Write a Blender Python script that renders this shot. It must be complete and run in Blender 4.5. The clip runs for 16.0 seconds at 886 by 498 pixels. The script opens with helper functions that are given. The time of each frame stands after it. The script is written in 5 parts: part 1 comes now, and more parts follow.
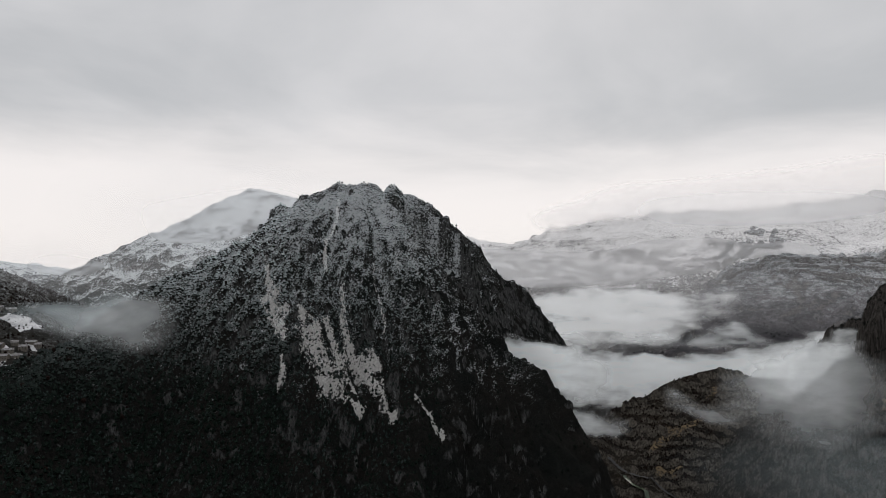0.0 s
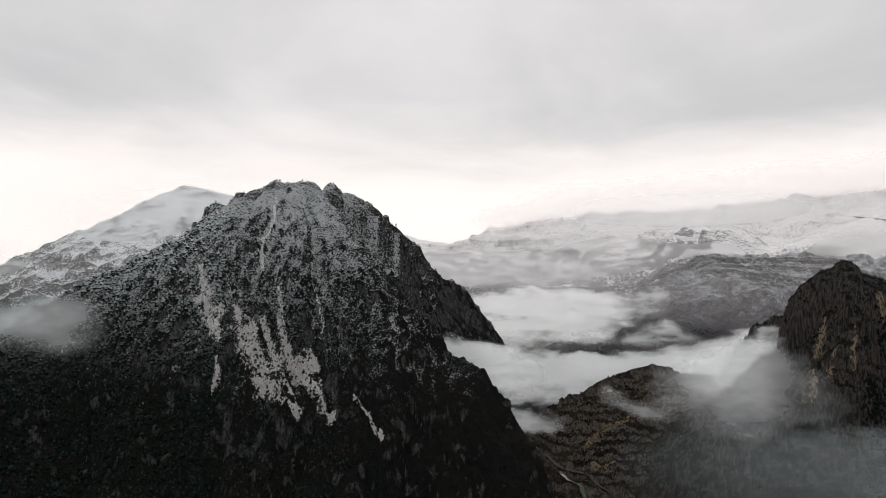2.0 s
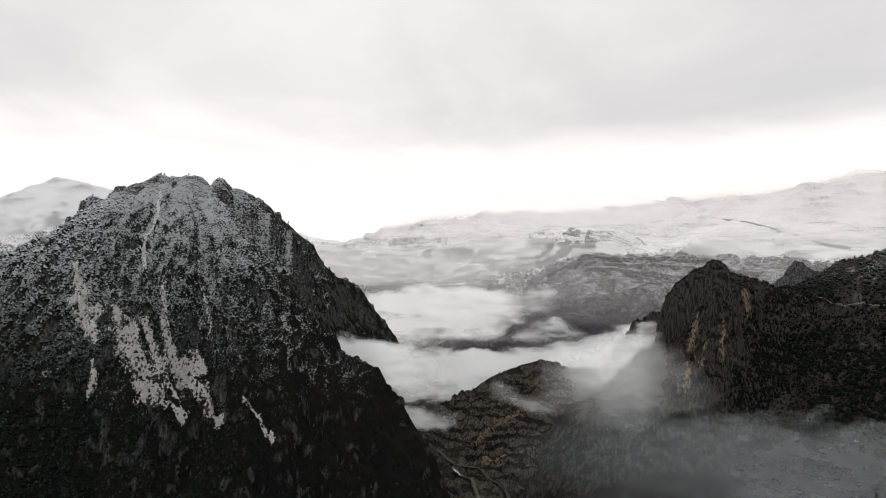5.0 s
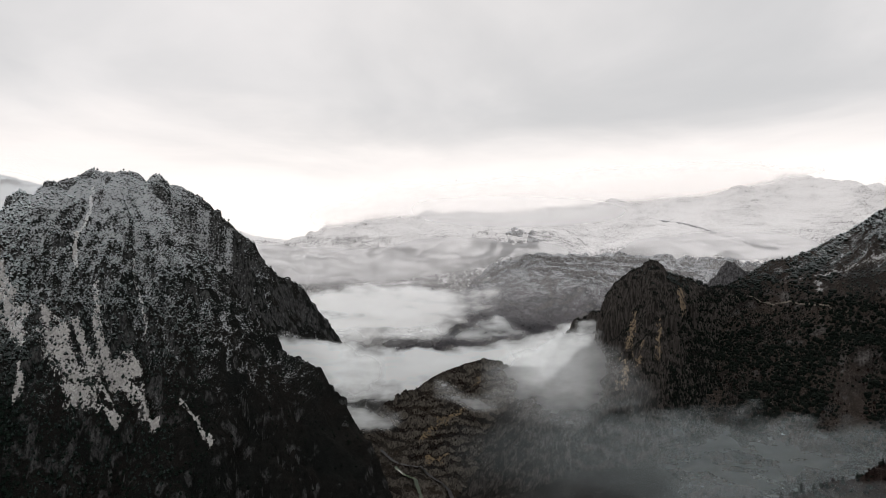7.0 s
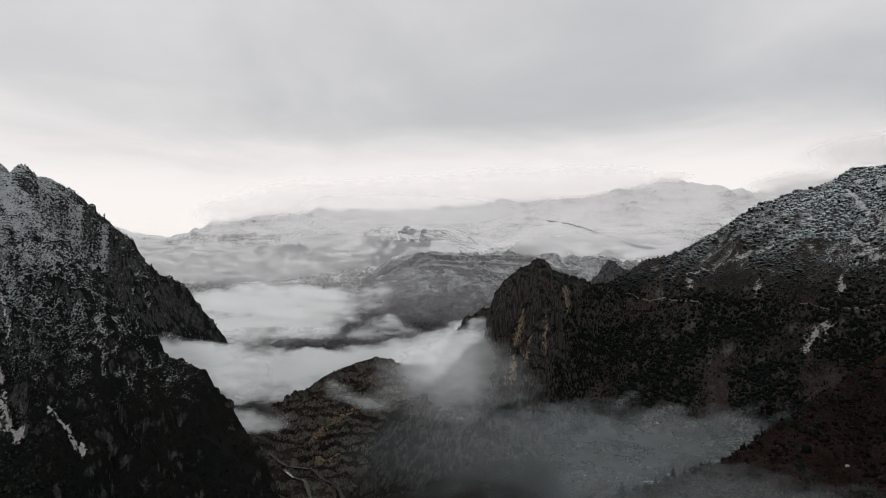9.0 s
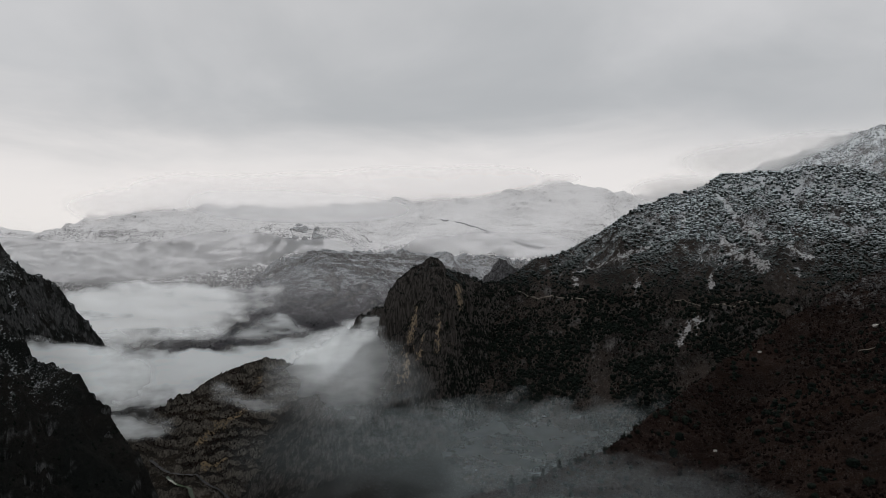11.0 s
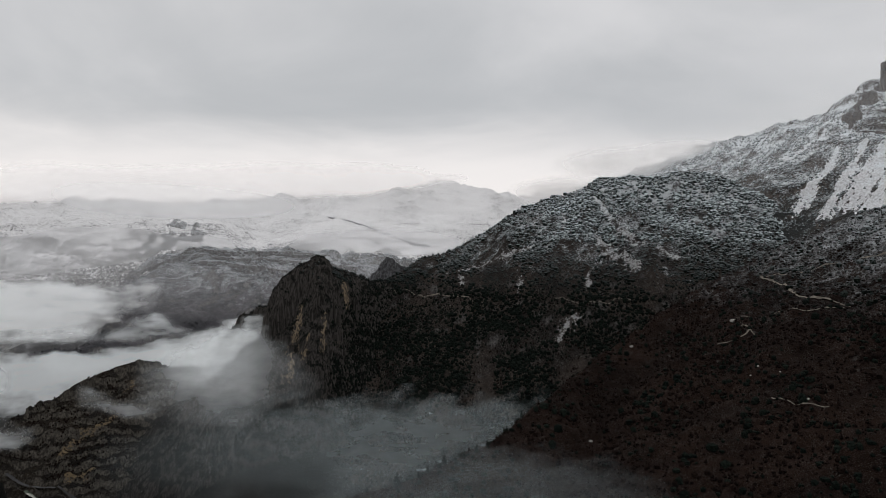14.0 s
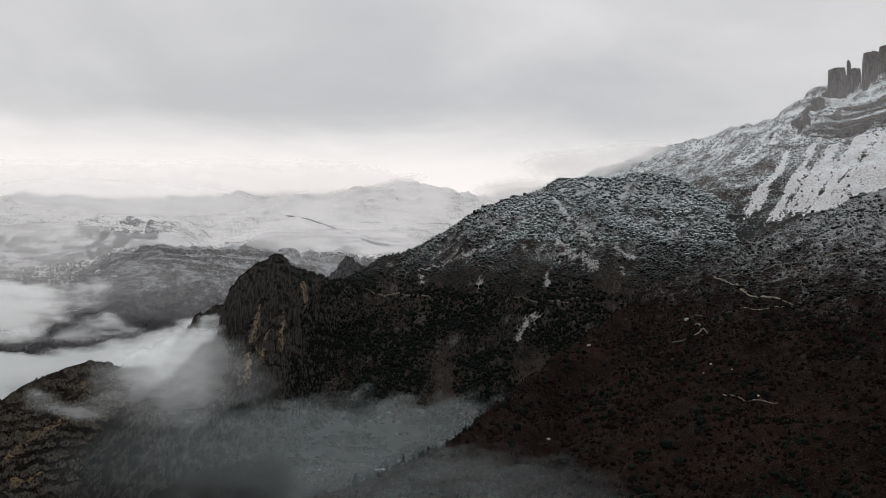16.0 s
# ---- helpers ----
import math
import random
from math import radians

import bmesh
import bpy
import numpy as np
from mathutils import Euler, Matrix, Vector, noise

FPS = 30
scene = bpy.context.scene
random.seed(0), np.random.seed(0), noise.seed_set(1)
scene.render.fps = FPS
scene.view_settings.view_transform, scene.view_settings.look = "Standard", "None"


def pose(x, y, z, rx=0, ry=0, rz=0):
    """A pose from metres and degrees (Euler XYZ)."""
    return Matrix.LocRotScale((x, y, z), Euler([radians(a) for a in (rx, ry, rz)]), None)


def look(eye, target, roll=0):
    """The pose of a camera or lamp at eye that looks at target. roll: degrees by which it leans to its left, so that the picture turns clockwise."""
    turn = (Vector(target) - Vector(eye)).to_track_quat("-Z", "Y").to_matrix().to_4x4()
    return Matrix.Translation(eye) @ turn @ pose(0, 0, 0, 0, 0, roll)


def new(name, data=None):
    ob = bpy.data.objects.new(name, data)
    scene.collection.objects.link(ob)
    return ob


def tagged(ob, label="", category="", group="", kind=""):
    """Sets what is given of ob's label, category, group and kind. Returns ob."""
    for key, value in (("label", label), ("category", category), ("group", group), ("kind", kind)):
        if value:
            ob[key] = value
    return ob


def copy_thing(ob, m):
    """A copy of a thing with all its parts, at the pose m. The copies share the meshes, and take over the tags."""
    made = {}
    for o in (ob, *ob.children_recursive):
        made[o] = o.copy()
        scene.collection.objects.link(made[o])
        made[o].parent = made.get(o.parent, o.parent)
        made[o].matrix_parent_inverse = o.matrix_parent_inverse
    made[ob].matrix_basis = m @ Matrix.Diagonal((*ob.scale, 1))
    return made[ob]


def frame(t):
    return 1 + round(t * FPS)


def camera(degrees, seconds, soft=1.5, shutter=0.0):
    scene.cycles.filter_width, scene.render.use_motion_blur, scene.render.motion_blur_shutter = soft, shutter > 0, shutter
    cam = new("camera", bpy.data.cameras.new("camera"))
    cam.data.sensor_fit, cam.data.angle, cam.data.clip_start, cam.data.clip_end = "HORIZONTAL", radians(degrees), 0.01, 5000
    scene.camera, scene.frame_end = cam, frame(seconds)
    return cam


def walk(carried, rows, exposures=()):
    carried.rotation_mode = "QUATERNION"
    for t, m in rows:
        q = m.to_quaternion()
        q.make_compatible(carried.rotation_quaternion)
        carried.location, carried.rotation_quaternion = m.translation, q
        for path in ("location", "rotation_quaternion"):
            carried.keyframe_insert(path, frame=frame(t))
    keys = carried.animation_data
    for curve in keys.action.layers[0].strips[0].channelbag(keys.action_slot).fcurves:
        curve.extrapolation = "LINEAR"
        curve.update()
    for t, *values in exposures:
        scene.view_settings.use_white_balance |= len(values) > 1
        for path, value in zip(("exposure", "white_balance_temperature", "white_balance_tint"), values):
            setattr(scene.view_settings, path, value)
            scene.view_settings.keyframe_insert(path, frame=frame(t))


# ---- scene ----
CAM_Z = 300.0
cam = camera(64.7, 16.0, soft=0.8)
TURN = [
    (0.0, 0.00, 2.33, -0.89), (0.5, -1.25, 2.33, -0.91), (1.0, -2.69, 2.33, -0.88), (1.5, -4.06, 2.35, -0.87),
    (2.0, -4.95, 2.36, -0.89), (2.5, -6.30, 2.35, -0.91), (3.0, -7.79, 2.35, -0.87), (3.5, -9.30, 2.36, -0.86),
    (4.0, -10.93, 2.35, -0.85), (4.5, -12.43, 2.35, -0.84), (7.0, -18.18, 2.37, -0.93), (7.5, -20.31, 2.38, -0.90),
    (8.0, -22.60, 2.37, -0.85), (8.5, -24.71, 2.38, -0.84), (9.0, -26.99, 2.37, -0.83), (11.5, -37.88, 2.36, -0.77),
    (12.0, -40.13, 2.35, -0.73), (12.5, -42.09, 2.36, -0.72), (13.0, -43.33, 2.37, -0.75), (13.5, -44.09, 2.35, -0.79),
    (14.0, -44.90, 2.36, -0.87), (14.5, -45.67, 2.36, -0.89), (15.0, -46.51, 2.36, -0.94), (15.5, -47.32, 2.36, -1.00),
    (16.0, -48.17, 2.35, -1.01)]
EXPOSURES = [(0.0, 0.0, 6550, 11), (3.5, 0.42, 6850, 13), (4.5, 0.45, 6850, 13), (7.0, 0.3, 6750, 12), (9.0, 0.05, 6600, 11), (11.5, -0.17, 6500, 10), (12.5, -0.15, 6480, 10), (16.0, 0.1, 6600, 11)]
walk(cam, [(t, pose(0, 0, CAM_Z, 90 + p, r, y)) for t, y, p, r in TURN], EXPOSURES)

# ---- node helper ----


class Nodes:
    """Short forms for building node trees."""

    def __init__(self, tree):
        self.tree = tree
        tree.nodes.clear()

    def node(self, kind, inputs=None, **settings):
        n = self.tree.nodes.new(kind)
        for key, value in settings.items():
            setattr(n, key, value)
        for key, value in (inputs or {}).items():
            self.put(n.inputs[key], value)
        return n

    def put(self, socket, value):
        if isinstance(value, bpy.types.NodeSocket):
            self.tree.links.new(value, socket)
        else:
            socket.default_value = value

    def math(self, op, a, b=0.0, c=0.0, clamp=False):
        return self.node("ShaderNodeMath", {0: a, 1: b, 2: c}, operation=op, use_clamp=clamp).outputs[0]

    def span(self, value, lo, hi, to_lo=0.0, to_hi=1.0, smooth=True):
        n = self.node("ShaderNodeMapRange", {0: value, 1: lo, 2: hi, 3: to_lo, 4: to_hi})
        n.interpolation_type = "SMOOTHSTEP" if smooth else "LINEAR"
        return n.outputs[0]

    def mix(self, factor, a, b):
        n = self.node("ShaderNodeMix", data_type="RGBA")
        self.put(n.inputs[0], factor)
        self.put(n.inputs[6], a)
        self.put(n.inputs[7], b)
        return n.outputs[2]

    def noise(self, vector, scale, detail=4.0, rough=0.55, distort=0.0):
        return self.node("ShaderNodeTexNoise", {"Vector": vector, "Scale": scale, "Detail": detail, "Roughness": rough, "Distortion": distort}).outputs[0]

    def scaled(self, vector, sx, sy, sz):
        return self.node("ShaderNodeVectorMath", {0: vector, 1: (sx, sy, sz)}, operation="MULTIPLY").outputs[0]


def rgb(r, g, b):
    return (r, g, b, 1.0)


# ---- sky and sun ----
SUN_AZ, SUN_EL = 20.0, 38.0
world = bpy.data.worlds.new("overcast_sky")
scene.world = world
world.use_nodes = True
N = Nodes(world.node_tree)
sky = N.node("ShaderNodeTexSky", sky_type="NISHITA", sun_disc=False, sun_elevation=radians(SUN_EL), sun_rotation=radians(SUN_AZ))
direction = N.node("ShaderNodeTexCoord").outputs["Generated"]
sep = N.node("ShaderNodeSeparateXYZ", {0: direction})
up = N.math("MAXIMUM", sep.outputs[2], 0.0)
over = N.math("ADD", up, 0.16)
flat = N.node("ShaderNodeCombineXYZ", {0: N.math("DIVIDE", sep.outputs[0], over), 1: N.math("DIVIDE", sep.outputs[1], over), 2: 0.0}).outputs[0]
billow = N.noise(flat, 0.75, 6, 0.52, 0.4)
streak = N.noise(N.scaled(direction, 2.0, 2.0, 9.0), 1.3, 5, 0.55, 0.3)
height = N.math("ADD", up, N.math("MULTIPLY", N.math("SUBTRACT", streak, 0.5), 0.16))
ceiling_tone = N.span(height, 0.10, 0.25)
grey = N.mix(N.span(billow, 0.3, 0.7), rgb(0.50, 0.515, 0.53), rgb(0.70, 0.70, 0.71))
grey = N.mix(N.span(up, 0.42, 0.8), grey, rgb(1.0, 1.0, 1.01))
cloud = N.mix(ceiling_tone, rgb(0.92, 0.885, 0.87), grey)
veil = N.node("ShaderNodeBackground", {"Color": cloud, "Strength": 1.0})
clear = N.node("ShaderNodeBackground", {"Color": sky.outputs[0], "Strength": 0.08})
both = N.node("ShaderNodeMixShader", {0: 0.95, 1: clear.outputs[0], 2: veil.outputs[0]})
N.node("ShaderNodeOutputWorld", {0: both.outputs[0]})

sun = new("sun", bpy.data.lights.new("sun", "SUN"))
sun.data.energy, sun.data.angle, sun.data.color = 0.5, radians(25), (1.0, 0.96, 0.92)
sun.matrix_world = look((0, 0, 0), (-math.sin(radians(SUN_AZ)), -math.cos(radians(SUN_AZ)), -math.tan(radians(SUN_EL))))

# ---- noise in the plan ----
_rng = np.random.RandomState(7)
_perm = np.concatenate([_rng.permutation(256)] * 2)
_gx, _gy = np.cos(np.arange(256) * 2.399963), np.sin(np.arange(256) * 2.399963)


def perlin(x, y):
    xi, yi = np.floor(x).astype(np.int64), np.floor(y).astype(np.int64)
    fx, fy = x - xi, y - yi
    xi, yi = xi & 255, yi & 255
    u, v = fx * fx * fx * (fx * (fx * 6 - 15) + 10), fy * fy * fy * (fy * (fy * 6 - 15) + 10)

    def corner(i, j):
        h = _perm[_perm[(xi + i) & 255] + ((yi + j) & 255)]
        return _gx[h] * (fx - i) + _gy[h] * (fy - j)
    a, b, c, d = corner(0, 0), corner(1, 0), corner(0, 1), corner(1, 1)
    top, low = a + u * (b - a), c + u * (d - c)
    return 1.4 * (top + v * (low - top))


def fbm(x, y, octaves=4, gain=0.5):
    total, amp = 0.0, 1.0
    for k in range(octaves):
        total = total + amp * perlin(x * 2 ** k + 17.3 * k, y * 2 ** k - 9.1 * k)
        amp *= gain
    return total


def ridged(x, y, octaves=3, gain=0.5):
    total, amp = 0.0, 1.0
    for k in range(octaves):
        total = total + amp * (1 - 2 * np.abs(perlin(x * 2 ** k + 31.7 * k, y * 2 ** k + 5.3 * k)))
        amp *= gain
    return total


def smooth(a, lo, hi):
    t = np.clip((a - lo) / (hi - lo), 0, 1)
    return t * t * (3 - 2 * t)


# ---- landforms: crest lines of (bearing, elevation, distance) from the lookout, with a slope on either side ----


def at(az, el, d):
    a = radians(az)
    return (d * math.sin(a), d * math.cos(a), CAM_Z + d * math.tan(radians(el)))


class Ridge:
    """A crest line with slopes falling towards the lookout (near) and away from it (far)."""

    def __init__(self, crest, near, far, bend=0.0, cliff=0.0, cliff_run=1.0, cliff_from=2.0, toe=0.0):
        self.p = np.array([at(*c) for c in crest])
        self.near, self.far, self.bend, self.cliff, self.run, self.start, self.toe = near, far, bend, cliff, cliff_run, cliff_from, toe

    def height(self, x, y):
        best = np.full(x.shape, -1e9)
        for a, b in zip(self.p[:-1], self.p[1:]):
            e = b[:2] - a[:2]
            n2 = e @ e + 1e-9
            t = np.clip(((x - a[0]) * e[0] + (y - a[1]) * e[1]) / n2, 0, 1)
            dx, dy = x - a[0] - t * e[0], y - a[1] - t * e[1]
            dist = np.sqrt(dx * dx + dy * dy) + 1e-6
            side = (dx * e[1] - dy * e[0]) / (dist * math.sqrt(n2))
            k = self.far + (self.near - self.far) * smooth(side, -1, 1)
            drop = k * dist * (1 - self.bend * np.minimum(dist / 600, 1))
            if self.cliff:
                drop = drop + self.cliff * smooth(dist, self.start, self.run)
            best = np.maximum(best, a[2] + t * (b[2] - a[2]) - drop)
        if self.toe:
            # beyond the first point the ridge breaks off
            e = self.p[1, :2] - self.p[0, :2]
            best = best - self.toe * np.maximum(0, -((x - self.p[0, 0]) * e[0] + (y - self.p[0, 1]) * e[1])) / math.hypot(*e)
        return best

    def distance(self, x, y):
        least = np.full(x.shape, 1e9)
        for a, b in zip(self.p[:-1], self.p[1:]):
            e = b[:2] - a[:2]
            t = np.clip(((x - a[0]) * e[0] + (y - a[1]) * e[1]) / (e @ e + 1e-9), 0, 1)
            least = np.minimum(least, np.hypot(x - a[0] - t * e[0], y - a[1] - t * e[1]))
        return least

    def behind(self, x, y):
        """Above nought on the far side of the crest line."""
        least, where = np.full(x.shape, 1e18), np.zeros(x.shape)
        for a, b in zip(self.p[:-1], self.p[1:]):
            e = b[:2] - a[:2]
            t = np.clip(((x - a[0]) * e[0] + (y - a[1]) * e[1]) / (e @ e + 1e-9), 0, 1)
            dx, dy = x - a[0] - t * e[0], y - a[1] - t * e[1]
            dist = np.hypot(dx, dy)
            s = (dy * e[0] - dx * e[1]) / (math.hypot(e[0], e[1]) * (dist + 1e-6))
            where, least = np.where(dist < least, s * np.minimum(dist / 8, 1), where), np.minimum(dist, least)
        return where


class Land:
    """A landform: the highest of its ridges, with relief laid over it."""

    def __init__(self, ridges, relief, reach, step, edge=None, warp=(), calm=0.0):
        self.calm, self.warp, self.edge, self.ridges, self.relief, self.step = calm, warp, edge, ridges, relief, step
        p = np.concatenate([r.p for r in ridges])
        self.box = (p[:, 0].min() - reach, p[:, 0].max() + reach, p[:, 1].min() - reach, p[:, 1].max() + reach)

    def base(self, x, y):
        hs = [r.height(x, y) for r in self.ridges]
        if self.edge is not None:
            # the first ridge ends at a spur, and falls away sheer behind it
            hs[0] = hs[0] + (np.minimum(hs[0], hs[self.edge]) - hs[0]) * smooth(self.ridges[self.edge].behind(x, y), 0, 0.5) * np.where(y < 1060, 1.0, smooth(np.degrees(np.arctan2(x, y)), 2.6, 4.4))
        return np.maximum.reduce(hs)

    def height(self, x, y):
        wx, wy = x, y
        for amp, size in self.warp:
            wx, wy = wx + amp * fbm(x / size, y / size + 40, 2), wy + amp * fbm(x / size - 70, y / size, 2)
        h = self.base(wx, wy)
        calm = 1.0
        if self.calm:
            away = np.minimum.reduce([r.distance(x, y) for r in self.ridges])
            calm = 0.3 + 0.7 * smooth(away, 0, self.calm)
        return h + calm * self.relief(x, y, h)


def isotropic(big, big_size, fine=1.0):
    def relief(x, y, h):
        return big * (ridged(x / big_size, y / big_size, 4, 0.5) - 0.95) * 0.6 + fine * fbm(x / 14, y / 14, 3)
    return relief


def radial(az, el, d, amp, ribs, big):
    cx, cy, _ = at(az, el, d)

    def relief(x, y, h):
        r = np.hypot(x - cx, y - cy)
        th = np.arctan2(x - cx, y - cy)
        warp = 0.6 * fbm(x / 110, y / 110, 4)
        rib = ridged(np.cos(th) * ribs + warp, np.sin(th) * ribs + warp + r / 400, 4, 0.55)
        return amp * smooth(r, 10, 160) * (rib - 0.5) + big * fbm(x / 70, y / 70, 3) * smooth(r, 0, 120) + 4.5 * (ridged(x / 26, y / 26, 3) - 0.8) * smooth(r, -20, 80) + 1.0 * fbm(x / 6, y / 6, 2)
    return relief


def hewn(az, el, d):
    """Broken ribs and gullies that run down from a summit, crossed by tilted beds of rock."""
    cx, cy, _ = at(az, el, d)

    def relief(x, y, h):
        r = np.hypot(x - cx, y - cy)
        th = np.arctan2(x - cx, y - cy)
        warp = 0.9 * fbm(x / 130, y / 130, 4, 0.6)
        rib = ridged(np.cos(th) * 5.0 + warp, np.sin(th) * 5.0 + warp + r / 220, 4, 0.6)
        low = smooth(r, 20, 220)
        knob = ridged(x / 62 + 3, y / 62, 4, 0.55) - 0.9
        beds = np.mod((h + 0.8 * x + 10 * fbm(x / 90, y / 90, 3)) / 15.0, 1.0)
        east = smooth(np.degrees(np.arctan2(x, y)), -8, 0)
        return (5 + 9 * low) * (rib - 0.5) + (5 + 7 * low) * knob + 4.0 * (ridged(x / 21, y / 21, 3, 0.6) - 0.8) + (1.5 + 5.0 * east) * (smooth(beds, 0, 0.4) - beds) + 1.1 * fbm(x / 6, y / 6, 2)
    return relief


def layered(amp, thick, big, size, fine, zone=None, from_height=None):
    """Beds of rock that step the slope."""
    def relief(x, y, h):
        hh = h + 9 * fbm(x / 160, y / 160, 3)
        bed = np.mod(hh, thick) / thick
        strong = 1.0 if zone is None else 0.2 + 0.8 * smooth(np.degrees(np.arctan2(x, y)), *zone)
        if from_height is not None:
            strong = strong * (0.2 + 0.8 * smooth(hh, *from_height))
        return strong * amp * (smooth(bed, 0.0, 0.35) - bed) + big * (ridged(x / size, y / size, 4) - 0.95) * 0.6 + fine * fbm(x / 12, y / 12, 3)
    return relief


def gullied(deep, wide, under):
    """Gullies that run down a slope towards the south-west."""
    def relief(x, y, h):
        u, v = (x - y) / 1.41, (x + y) / 1.41
        bend = 0.7 * fbm(x / 140, y / 140, 3)
        return deep * (ridged(u / wide + bend, v / (5 * wide), 4, 0.55) - 0.9) + under(x, y, h)
    return relief


